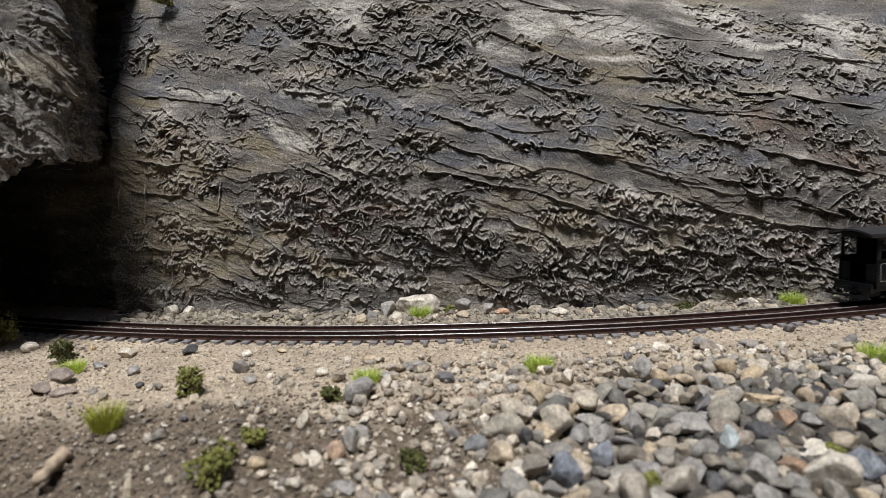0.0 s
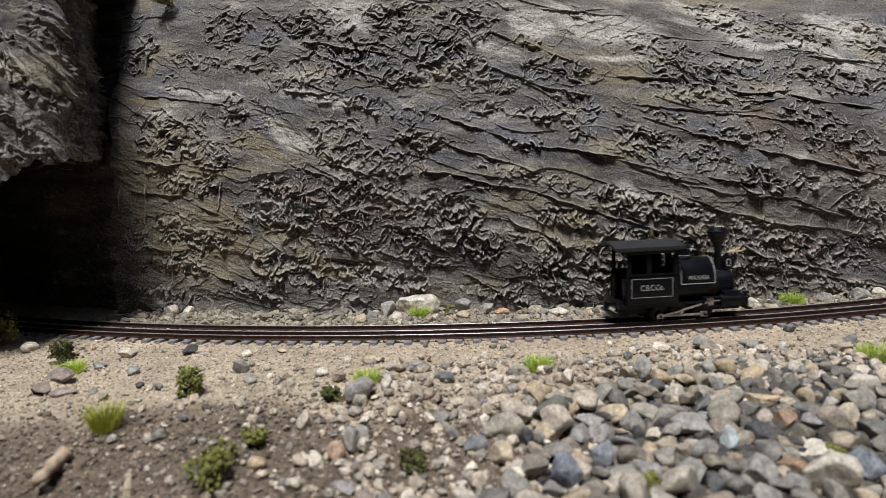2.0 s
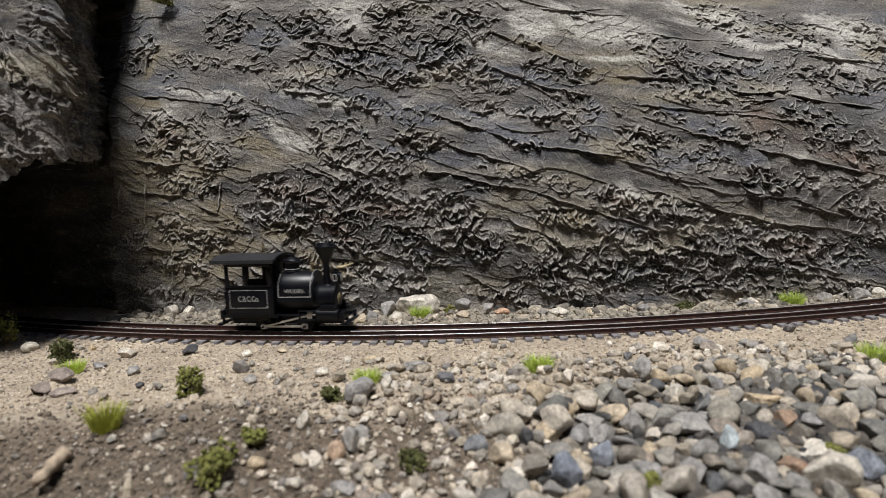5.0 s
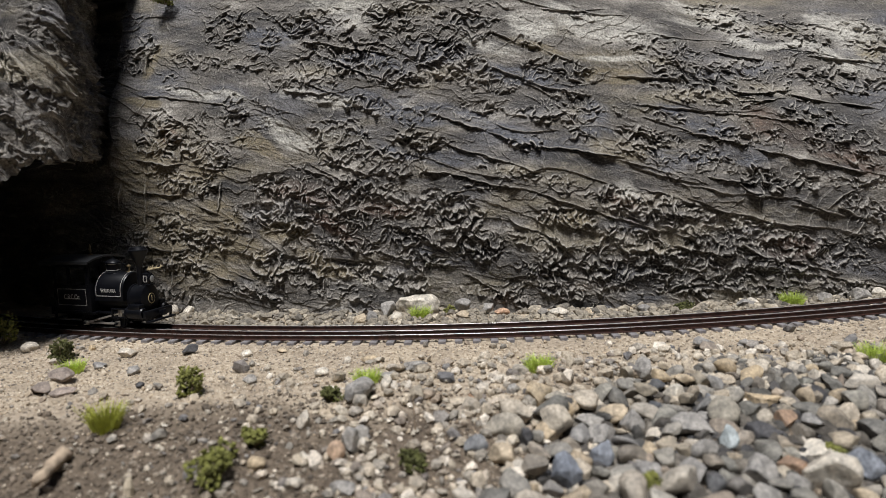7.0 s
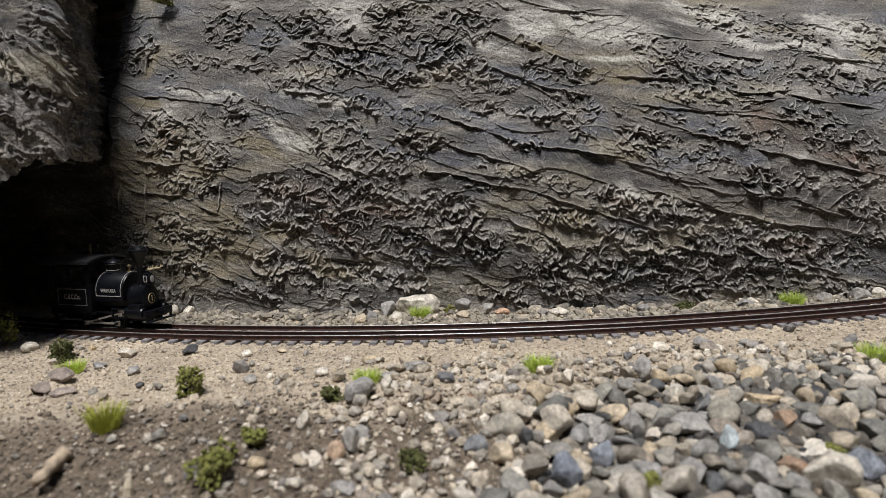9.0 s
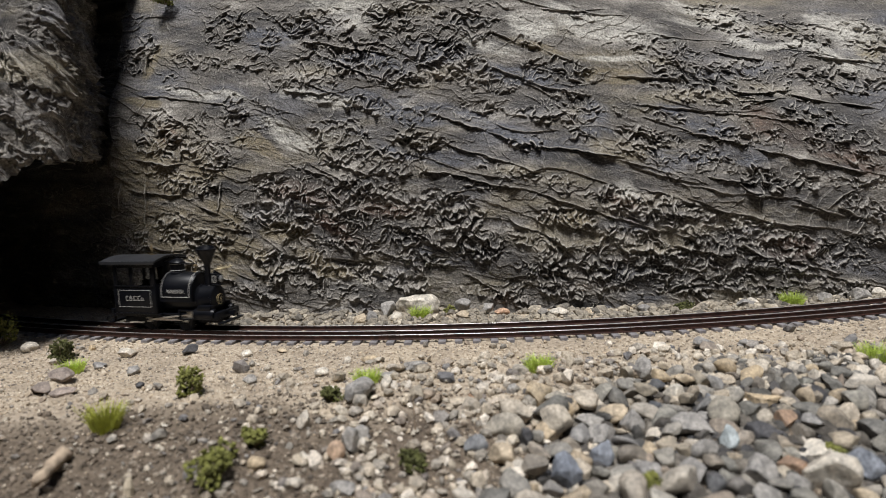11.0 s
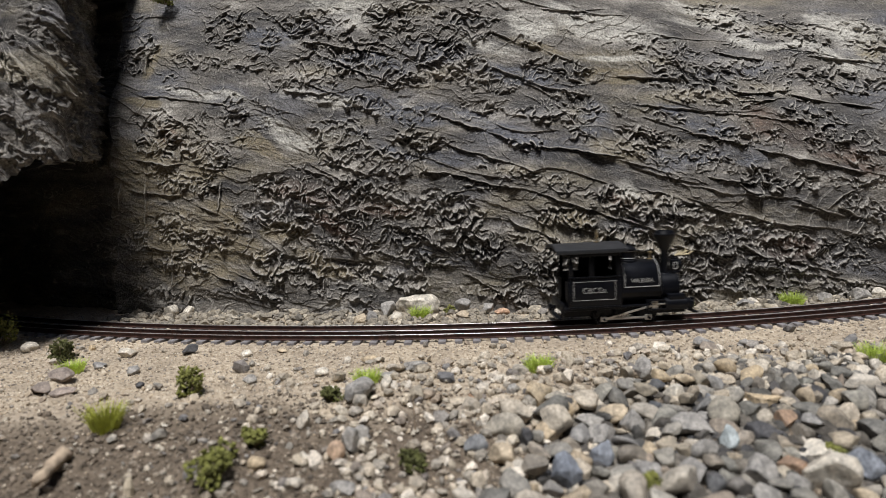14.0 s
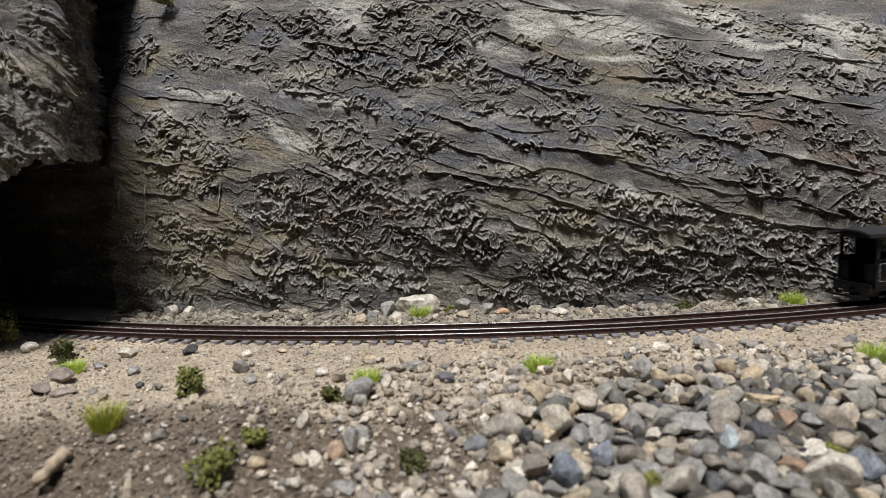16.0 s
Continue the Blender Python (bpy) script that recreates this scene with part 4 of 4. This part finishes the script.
def engine():
    e = tagged(new("steam_locomotive"), "small black saddle-tank steam engine with white lining", "locomotive")
    P = lambda name, bm, mat=BLACK, parent=e, label="", smooth=True: part(name, bm, mat, parent, label, smooth)
    # frame and running gear
    bm = bmesh.new()
    for s in (-1, 1):
        box(bm, -26, 27, s * 3.4 - 0.5, s * 3.4 + 0.5, 3.2, 7.6, 0.1)
    box(bm, -26, 26.6, -3.4, 3.4, 5.2, 7.4, 0.1)
    P("frame", bm)
    bm = bmesh.new()
    box(bm, -26.9, -1.0, -11.1, 11.1, 7.0, 8.2, 0.15)
    box(bm, -1.2, 26, -8.6, 8.6, 7.2, 8.0, 0.15)
    P("running_board", bm)
    # cab
    cab = new("cab")
    cab.parent = e
    for s in (-1, 1):
        bm = bmesh.new()
        box(bm, -25, -3.2, s * 11.1 - 0.35, s * 11.1 + 0.35, 8.0, 21.4, 0.1)
        box(bm, -25, -3.2, s * 11.55 - 0.25, s * 11.55 + 0.25, 20.8, 21.5, 0.08)
        box(bm, -25, -3.2, s * 11.55 - 0.2, s * 11.55 + 0.2, 8.0, 8.8, 0.08)
        P("side_wall", bm, parent=cab)
        for x0, x1 in ((-25, -23.2), (-16.4, -14.4), (-5.0, -3.2)):
            bm = bmesh.new()
            box(bm, x0, x1, s * 11.1 - 0.35, s * 11.1 + 0.35, 21.2, 30.2, 0.1)
            P("window_post", bm, parent=cab)
        # panel added behind the far window only to darken the view through the cab
        if s > 0:
            bm = bmesh.new()
            box(bm, -14.6, -4.8, s * 10.5 - 0.2, s * 10.5 + 0.2, 21.2, 30.0, 0.08)
            P("shutter", bm, parent=cab)
        bm = bmesh.new()
        box(bm, -25, -3.2, s * 11.1 - 0.37, s * 11.1 + 0.37, 29.8, 32.6, 0.1)
        P("eaves_board", bm, parent=cab)
    bm = bmesh.new()
    box(bm, -3.4, -2.7, -11.3, 11.3, 8.0, 22.0, 0.1)
    for y0, y1 in ((-11.3, -9.5), (-3.2, 3.2), (9.5, 11.3)):
        box(bm, -3.4, -2.7, y0, y1, 21.8, 33.2, 0.1)
    box(bm, -3.4, -2.7, -11.3, 11.3, 29.8, 33.2, 0.1)
    P("front_wall", bm, parent=cab)
    bm = bmesh.new()
    for s in (-1, 1):
        box(bm, -25.3, -24.7, s * 8.4 - 3.4, s * 8.4 + 3.4, 8.0, 19.0, 0.1)
    box(bm, -25.3, -24.7, -11.3, 11.3, 30.6, 33.2, 0.1)
    P("rear_wall", bm, parent=cab)
    bm = bmesh.new()
    n = 14
    rows = []
    for x in (-30.6, -0.6):
        top = [(x, 13.7 * (2 * i / n - 1), 32.7 + 2.0 * (1 - (2 * i / n - 1) ** 2)) for i in range(n + 1)]
        low = [(x, y, z - 0.9) for _, y, z in top[::-1]]
        rows.append([bm.verts.new(Vector(p) / 1000) for p in top + low])
    m = len(rows[0])
    for i in range(m):
        bm.faces.new((rows[0][i], rows[0][(i + 1) % m], rows[1][(i + 1) % m], rows[1][i]))
    bm.faces.new(rows[0][::-1])
    bm.faces.new(rows[1])
    bmesh.ops.recalc_face_normals(bm, faces=bm.faces)
    for s in (-1, 1):
        box(bm, -30.6, -0.6, s * 13.5 - 0.35, s * 13.5 + 0.35, 31.3, 33.0, 0.15)
    P("roof", bm, ROOF, cab, "dull grey-black arched roof")
    bm = bmesh.new()
    turned(bm, (-4.6, 0, 9), (1, 0, 0), [(7.2, 0), (7.6, 0.6), (7.6, 1.6), (6, 2)], 24)
    box(bm, -10, -5, -6, 6, 8, 17, 0.3)
    P("boiler_backhead", bm, parent=cab)
    for s in (-1, 1):
        bm = bmesh.new()
        strip(bm, [(-23.1, 11.5), (-5.4, 11.5), (-5.4, 19.3), (-23.1, 19.3)], True, 0.19, s * 11.48)
        P("panel_line", bm, LINING, e, "white painted panel line", False)
        turn = pose(-0.0142, s * 0.01148, 0.0154, 90, 0, 0 if s < 0 else 180)
        lettering("C.B.C.Co.", 3.0, turn, e, LINING, "white initials")
    # whistle on the roof
    bm = bmesh.new()
    turned(bm, (-10.5, 0, 34.4), (0, 0, 1), [(1.2, 0), (1.2, 0.6), (0.4, 0.7), (0.4, 1.6), (0.65, 1.7), (0.65, 4.2), (0.4, 4.7), (0.25, 5.6)], 14)
    tube(bm, (-10.5, 0, 36.4), (-10.5, -1.4, 37.8), 0.2, 0.15, 8)
    P("whistle", bm, BRASS, e, "dull brass steam whistle")
    # saddle tank over the boiler
    tank = new("saddle_tank")
    tank.parent = e
    bm = bmesh.new()
    sec = [(9.4, 13.6)] + [(9.4 * math.cos(radians(a)), 17.4 + 9.1 * math.sin(radians(a))) for a in range(0, 181, 10)] + [(-9.4, 13.6)]
    rows = []
    for x, k in ((-2.2, 0.97), (-1.8, 1.0), (14.5, 1.0), (15.0, 0.97)):
        rows.append([bm.verts.new((x / 1000, y * k / 1000, (14 + (z - 14) * k) / 1000)) for y, z in sec])
    m = len(sec)
    for lo, hi in zip(rows, rows[1:]):
        for i in range(m):
            bm.faces.new((lo[i], lo[(i + 1) % m], hi[(i + 1) % m], hi[i]))
    bm.faces.new(rows[0][::-1])
    bm.faces.new(rows[-1])
    bmesh.ops.recalc_face_normals(bm, faces=bm.faces)
    P("shell", bm, parent=tank)
    bm = bmesh.new()
    for x in (-0.9, 13.9):
        for i in range(len(sec) - 1):
            (ya, za), (yb, zb) = sec[i], sec[i + 1]
            if min(za, zb) < 15.8:
                continue
            k = 1.012
            a, b = Vector((x, ya * k, 14 + (za - 14) * k)), Vector((x, yb * k, 14 + (zb - 14) * k))
            tube(bm, a, b, 0.17, 0.17, 6)
    for s in (-1, 1):
        tube(bm, (-0.9, s * 9.48, 15.9), (13.9, s * 9.48, 15.9), 0.17, 0.17, 6)
        for x in (-0.9, 13.9):
            tube(bm, (x, s * 9.48, 15.9), (x, s * 9.48, 17.5), 0.17, 0.17, 6)
    P("lining", bm, LINING, tank, "white painted bands and edge line", False)
    for s in (-1, 1):
        turn = pose(0.0068, s * 0.00946, 0.0184, 90, 0, 0 if s < 0 else 180)
        lettering("WALKARA.", 2.3, turn, tank, LINING, "white lettered name")
    bm = bmesh.new()
    tube(bm, (-3, 0, 13.9), (16, 0, 13.9), 6.6, 6.6, 28)
    P("boiler", bm)
    # dome, filler and bell
    bm = bmesh.new()
    turned(bm, (3.0, 0, 25.8), (0, 0, 1), [(4.2, 0), (4.0, 0.7), (3.4, 1.0), (3.4, 4.6), (3.8, 4.8), (3.8, 5.3), (2.6, 6.4), (0.7, 7.0), (0.6, 7.8), (0.2, 8.0)], 24)
    dome = P("steam_dome", bm)
    for z in (27.2, 30.2):
        bm = bmesh.new()
        turned(bm, (3.0, 0, z), (0, 0, 1), [(3.35, 0), (3.56, 0.05), (3.56, 0.3), (3.35, 0.35)], 24)
        P("band", bm, LINING, dome, "white painted band")
    bm = bmesh.new()
    turned(bm, (12.6, 0, 26.2), (0, 0, 1), [(1.5, 0), (1.4, 0.5), (0.5, 0.7), (0.45, 2.6), (1.1, 2.8), (1.1, 3.4), (0.3, 3.8)], 14)
    P("safety_valve", bm, BRASS, e, "small tarnished brass valve")
    bm = bmesh.new()
    pts = [(-3.0, -1.5, 31.6), (-0.5, -3.6, 32.0), (3.5, -4.3, 31.2), (8.0, -3.2, 30.6), (12.2, -1.0, 30.4)]
    for a, b in zip(pts, pts[1:]):
        tube(bm, a, b, 0.17, 0.17, 6)
    P("whistle_cord", bm)
    # smokebox, stack and headlamp
    bm = bmesh.new()
    turned(bm, (14.8, 0, 13.9), (1, 0, 0), [(6.6, 0), (6.8, 0.3), (6.8, 1.1), (6.4, 1.3), (6.4, 7.8), (6.7, 8.0), (6.7, 8.8), (5.8, 9.3), (2, 9.7), (0.5, 9.7)], 30)
    sm = P("smokebox", bm)
    bm = bmesh.new()
    turned(bm, (24.42, 0, 13.9), (1, 0, 0), [(2.2, 0), (2.2, 0.2), (2.1, 0.25)], 24)
    pl = P("number_plate", bm, BLACK, sm, "round black plate with a gold rim")
    bm = bmesh.new()
    turned(bm, (24.35, 0, 13.9), (1, 0, 0), [(2.4, 0), (2.55, 0.05), (2.55, 0.2), (2.4, 0.25)], 24)
    P("rim", bm, GOLD, pl, "gold rim", False)
    lettering("1", 3.6, Matrix.Translation((0.02474, 0, 0.0139)) @ Euler((radians(90), 0, radians(90))).to_matrix().to_4x4(), pl, GOLD, "gold numeral")
    bm = bmesh.new()
    box(bm, 15.4, 22.8, -5.2, 5.2, 5.5, 9.2, 0.3)
    P("smokebox_saddle", bm)
    bm = bmesh.new()
    turned(bm, (19.0, 0, 18.7), (0, 0, 1), [(3.0, 0), (2.3, 0.8), (1.7, 1.5), (1.5, 10.2), (1.75, 11.6), (4.6, 17.4), (4.8, 17.7), (4.8, 18.4), (4.3, 18.6), (3.7, 19.7), (3.3, 19.8), (3.0, 19.2)], 28)
    P("chimney", bm)
    lamp = new("headlamp")
    lamp.parent = e
    lamp.location = (-0.0015, 0, -0.0017)
    bm = bmesh.new()
    box(bm, 22.8, 27.4, -2.2, 2.2, 22.0, 22.5, 0.1)
    box(bm, 23.4, 24.4, -1.0, 1.0, 19.5, 22.2, 0.1)
    P("bracket", bm, parent=lamp)
    bm = bmesh.new()
    box(bm, 23.0, 26.4, -1.9, 1.9, 22.5, 27.6, 0.25)
    turned(bm, (24.7, 0, 27.5), (0, 0, 1), [(1.4, 0), (1.3, 0.6), (0.8, 0.8), (1.0, 1.3), (0.4, 1.6)], 14)
    turned(bm, (26.2, 0, 25.0), (1, 0, 0), [(2.1, 0), (2.3, 0.2), (2.3, 1.1), (1.9, 1.2)], 20)
    P("case", bm, parent=lamp)
    bm = bmesh.new()
    turned(bm, (27.3, 0, 25.0), (1, 0, 0), [(1.8, 0), (1.6, 0.2), (0.8, 0.4), (0.1, 0.45)], 18)
    P("lens", bm, LENS, lamp, "clear glass lens")
    for s in (-1, 1):
        bm = bmesh.new()
        strip(bm, [(23.9, 23.6), (25.5, 23.6), (25.5, 26.4), (23.9, 26.4)], True, 0.35, s * 1.95)
        P("side_glass", bm, LINING, lamp, "white painted number frame", False)
    bm = bmesh.new()
    for s in (-1, 1):
        pts = [(25.2, 0.2 * s, 29.0), (26.6, 1.3 * s, 29.6), (28.4, 2.4 * s, 29.6), (30.4, 2.9 * s, 30.0), (32.0, 2.5 * s, 30.8)]
        for a, b in zip(pts, pts[1:]):
            tube(bm, a, b, 0.42, 0.34, 8)
        for i in (1, 2, 3):
            x, y, z = pts[i]
            tube(bm, (x, y, z), (x + 0.7, y + 0.2 * s, z + 1.7), 0.3, 0.12, 7)
    P("antlers", bm, HORN, lamp, "pale yellow antlers mounted on the lamp")
    # cylinders, slide bars, beams
    for s in (-1, 1):
        bm = bmesh.new()
        tube(bm, (16.8, s * 8.4, 7.8), (25.6, s * 8.4, 7.8), 2.5, 2.5, 22)
        tube(bm, (16.2, s * 8.4, 7.8), (17.0, s * 8.4, 7.8), 2.8, 2.8, 22)
        tube(bm, (25.4, s * 8.4, 7.8), (26.2, s * 8.4, 7.8), 2.8, 2.4, 22)
        box(bm, 17.8, 24.8, s * 8.0 - 2.0, s * 8.0 + 2.0, 9.6, 12.0, 0.3)
        P("cylinder", bm)
        bm = bmesh.new()
        box(bm, 8.4, 16.4, s * 8.4 - 0.3, s * 8.4 + 0.3, 9.6, 10.2, 0.1)
        box(bm, 8.4, 16.4, s * 8.4 - 0.3, s * 8.4 + 0.3, 5.6, 6.2, 0.1)
        box(bm, 8.2, 8.8, s * 8.4 - 0.5, s * 8.4 + 0.5, 5.4, 10.4, 0.15)
        P("crosshead_guide", bm)
    bm = bmesh.new()
    box(bm, 26.6, 28.4, -10.2, 10.2, 5.6, 9.0, 0.25)
    box(bm, 28.2, 30.2, -10.2, 10.2, 3.6, 4.4, 0.15)
    for s in (-1, 1):
        box(bm, 27.4, 28.4, s * 9 - 0.5, s * 9 + 0.5, 4.2, 7.4, 0.1)
    box(bm, 22, 27, -3, 3, 6.6, 8.4, 0.15)
    P("front_beam", bm)
    bm = bmesh.new()
    box(bm, -28.4, -26.8, -11.4, 11.4, 6.6, 10.4, 0.25)
    box(bm, -30.2, -28.0, -11.4, 11.4, 3.6, 4.4, 0.15)
    for s in (-1, 1):
        box(bm, -28.4, -27.4, s * 9 - 0.5, s * 9 + 0.5, 4.0, 7.0, 0.1)
    P("rear_beam", bm)
    for sx, x in ((1, 28.6), (-1, -28.6)):
        bm = bmesh.new()
        box(bm, min(x, x + sx * 2.2), max(x, x + sx * 2.2), -0.7, 0.7, 6.6, 8.2, 0.2)
        box(bm, min(x + sx * 1.8, x + sx * 3.4), max(x + sx * 1.8, x + sx * 3.4), -1.3, 1.3, 6.0, 8.8, 0.4)
        P("coupler", bm)
    for s in (-1, 1):
        bm = bmesh.new()
        box(bm, -25.7, -25.3, s * 11.0 - 0.2, s * 11.4 + 0.2, 9, 21, 0.05)
        P("grab_iron", bm)
    # wheels: a pair on each axle
    for x in AXLES:
        for s in (-1, 1):
            bm = bmesh.new()
            turned(bm, (0, -1.0 if s < 0 else 1.0, 0), (0, -1 if s < 0 else 1, 0), [(4.35, -0.9), (4.35, -0.5), (WHEEL_R, -0.4), (WHEEL_R - 0.05, 0.7), (3.3, 0.75), (3.2, 0.45), (0.2, 0.45)], 26)
            box(bm, 1.0, 3.3, -1.7 if s < 0 else 1.45, -1.45 if s < 0 else 1.7, -2.4, 2.4, 0.1)
            tube(bm, (0, 0, 0), (0, s * 2.2, 0), 1.0, 1.0, 12)
            a = radians(0 if s < 0 else 90)
            cx, cz = -CRANK_R * math.cos(a), -CRANK_R * math.sin(a)
            tube(bm, (cx, s * 1.2, cz), (cx, s * 4.2, cz), 0.55, 0.55, 10)
            wh = P("wheel", bm)
            MOVING.setdefault("wheels", []).append((wh, x, s * 4.5))
    for s in (-1, 1):
        bm = bmesh.new()
        box(bm, -9.6, 9.6, -0.25, 0.25, -0.5, 0.5, 0.12)
        for x in AXLES:
            box(bm, x - 1.5, x + 1.5, -0.45, 0.45, -1.2, 1.2, 0.3)
        MOVING.setdefault("side_rods", []).append((P("side_rod", bm, RODS, e, "bare grey metal coupling rod"), s))
        bm = bmesh.new()
        box(bm, 0, 22.6, -0.22, 0.22, -0.42, 0.42, 0.1)
        tube(bm, (0, -0.4, 0), (0, 0.4, 0), 1.1, 1.1, 14)
        tube(bm, (22.6, -0.4, 0), (22.6, 0.4, 0), 0.8, 0.8, 12)
        MOVING.setdefault("main_rods", []).append((P("main_rod", bm, RODS, e, "bare grey metal driving rod"), s))
        bm = bmesh.new()
        box(bm, -1.2, 1.2, -0.9, 0.9, -1.8, 1.8, 0.25)
        tube(bm, (0, 0, 0), (8.0, 0, 0), 0.35, 0.35, 8)
        MOVING.setdefault("crossheads", []).append((P("crosshead", bm, RODS, e, "bare grey metal crosshead and piston rod"), s))
    # the body is slim for its height
    for ob in e.children_recursive:
        if ob.type == "MESH" and not ob.name.startswith(("wheel", "side_rod", "main_rod", "crosshead")):
            if ob.matrix_basis == Matrix.Identity(4):
                ob.data.transform(Matrix.Diagonal((1, SLIM, 1, 1)))
            else:
                ob.location.y *= SLIM
    MOVING["engine"] = e
    return e


RUN = ((0.0, 161.7), (0.5, 130.9), (1.0, 101.9), (1.5, 76.2), (2.0, 48.4), (2.5, 19.5), (3.0, -8.6), (3.5, -36.9), (4.0, -68.5), (4.2, -80.3), (6.3, -192.9), (6.5, -204.6), (6.8, -217.2), (7.0, -219.0), (9.2, -218.9), (10.2, -218.8), (11.3, -161.9), (11.5, -148.2), (12.0, -112.9), (12.5, -81.7), (13.0, -45.6), (13.5, -11.2), (14.0, 24.4), (14.5, 57.0), (15.0, 91.2), (15.5, 124.1), (16.0, 161.1))


def along(t):
    """Millimetres that the engine stands along the curve at t seconds."""
    ts, ds = np.array([r[0] for r in RUN]), np.array([r[1] for r in RUN])
    k = np.diff(ds) / np.diff(ts)
    mm = np.zeros(len(ts))
    for i in range(1, len(ts) - 1):
        mm[i] = 0 if k[i - 1] * k[i] <= 0 else 2 * k[i - 1] * k[i] / (k[i - 1] + k[i])
    mm[0], mm[-1] = k[0], k[-1]
    i = int(np.clip(np.searchsorted(ts, t, side="right") - 1, 0, len(ts) - 2))
    hh = ts[i + 1] - ts[i]
    u = (t - ts[i]) / hh
    return float(ds[i] * (1 + 2 * u) * (1 - u) ** 2 + mm[i] * hh * u * (1 - u) ** 2 + ds[i + 1] * u * u * (3 - 2 * u) + mm[i + 1] * hh * u * u * (u - 1))


def motions():
    times = [i / 15 for i in range(241)]
    places = [along(t) for t in times]
    rows = []
    for t, d in zip(times, places):
        a = d / 1000 / R_ENGINE
        x, y = on_curve(R_ENGINE, a)
        rows.append((t, pose(float(x), float(y), 0, 0, 0, math.degrees(a))))
    walk(MOVING["engine"], rows)
    turns = [d / 3.86 for d in places]
    START = -1.38
    for wh, x, y in MOVING["wheels"]:
        walk(wh, [(t, Matrix.Translation((x / 1000, y / 1000, AXLE_Z / 1000)) @ Matrix.Rotation(w + START, 4, "Y")) for t, w in zip(times, turns)])

    def crank(w, s):
        """Where the crank pin stands from its axle."""
        a = radians(0 if s < 0 else 90)
        v = Matrix.Rotation(w + START, 3, "Y") @ Vector((-CRANK_R * math.cos(a), 0, -CRANK_R * math.sin(a)))
        return v.x, v.z

    for rod, s in MOVING["side_rods"]:
        walk(rod, [(t, pose(crank(w, s)[0] / 1000, s * ROD_Y / 1000, (AXLE_Z + crank(w, s)[1]) / 1000)) for t, w in zip(times, turns)])
    for rod, s in MOVING["main_rods"]:
        rows = []
        for t, w in zip(times, turns):
            cx, cz = crank(w, s)
            rise = math.asin((7.8 - AXLE_Z - cz) / 22.6)
            rows.append((t, Matrix.Translation(((-9.6 + cx) / 1000, s * 7.5 / 1000, (AXLE_Z + cz) / 1000)) @ Matrix.Rotation(-rise, 4, "Y")))
        walk(rod, rows)
    for ob, s in MOVING["crossheads"]:
        rows = []
        for t, w in zip(times, turns):
            cx, cz = crank(w, s)
            rows.append((t, pose((-9.6 + cx + math.sqrt(22.6 ** 2 - (7.8 - AXLE_Z - cz) ** 2)) / 1000, s * 7.0 / 1000, 0.0078)))
        walk(ob, rows)


def room():
    """Plain walls and floor round the layout, out of view, added to cut low skylight."""
    for name, x0, x1, y0, y1 in (("wall_south", -1300, 1300, -1000, -940), ("wall_west", -1300, -1240, -940, 900), ("wall_east", 1240, 1300, -940, 900), ("wall_north", -1240, 1240, 840, 900)):
        bm = bmesh.new()
        box(bm, x0, x1, y0, y1, -900, 1450, 2)
        tagged(part(name, bm, WALL_PAINT, None), "plain dull unseen room wall, added to cut skylight", "wall", kind="structure")
    bm = bmesh.new()
    box(bm, -1300, 1300, -1000, 900, -960, -900, 2)
    tagged(part("floor", bm, WALL_PAINT, None), "plain dull room floor", "floor", kind="structure")


def bench():
    b = tagged(new("layout_bench"), "plain wooden bench that carries the model scene", "bench")
    bm = bmesh.new()
    box(bm, -470, 430, -260, 470, -148, -120, 2)
    part("board", bm, WOOD, b)
    for x in (-430, 390):
        for y in (-220, 430):
            bm = bmesh.new()
            box(bm, x - 25, x + 25, y - 25, y + 25, -900, -148, 2)
            part("leg", bm, WOOD, b)
    for name, x0, x1, y0, y1, top in (("fascia", -470, -460, -250, 470, -14), ("fascia", 418, 430, -250, 470, -14), ("fascia", -460, 418, 455, 470, -14), ("fascia", -460, 418, -262, -250, -104)):
        bm = bmesh.new()
        box(bm, x0, x1, y0, y1, -121, top, 1)
        part(name, bm, WOOD, b)
    return b


room()
bench()
ground()
cliff_face()
portal()
tunnel()
engine()
track()
rocks()
plants()
twig()
straw(-0.0103, 0.1747, -0.4, 11, 0.35, BARK, "thin dry stem standing in the gravel")
straw(-0.0821, 0.1495, 0.3, 4.2, 1.4, STRAW, "short pale stub of dry stalk in the dirt")
small_stones()
gravel_heap()
motions()
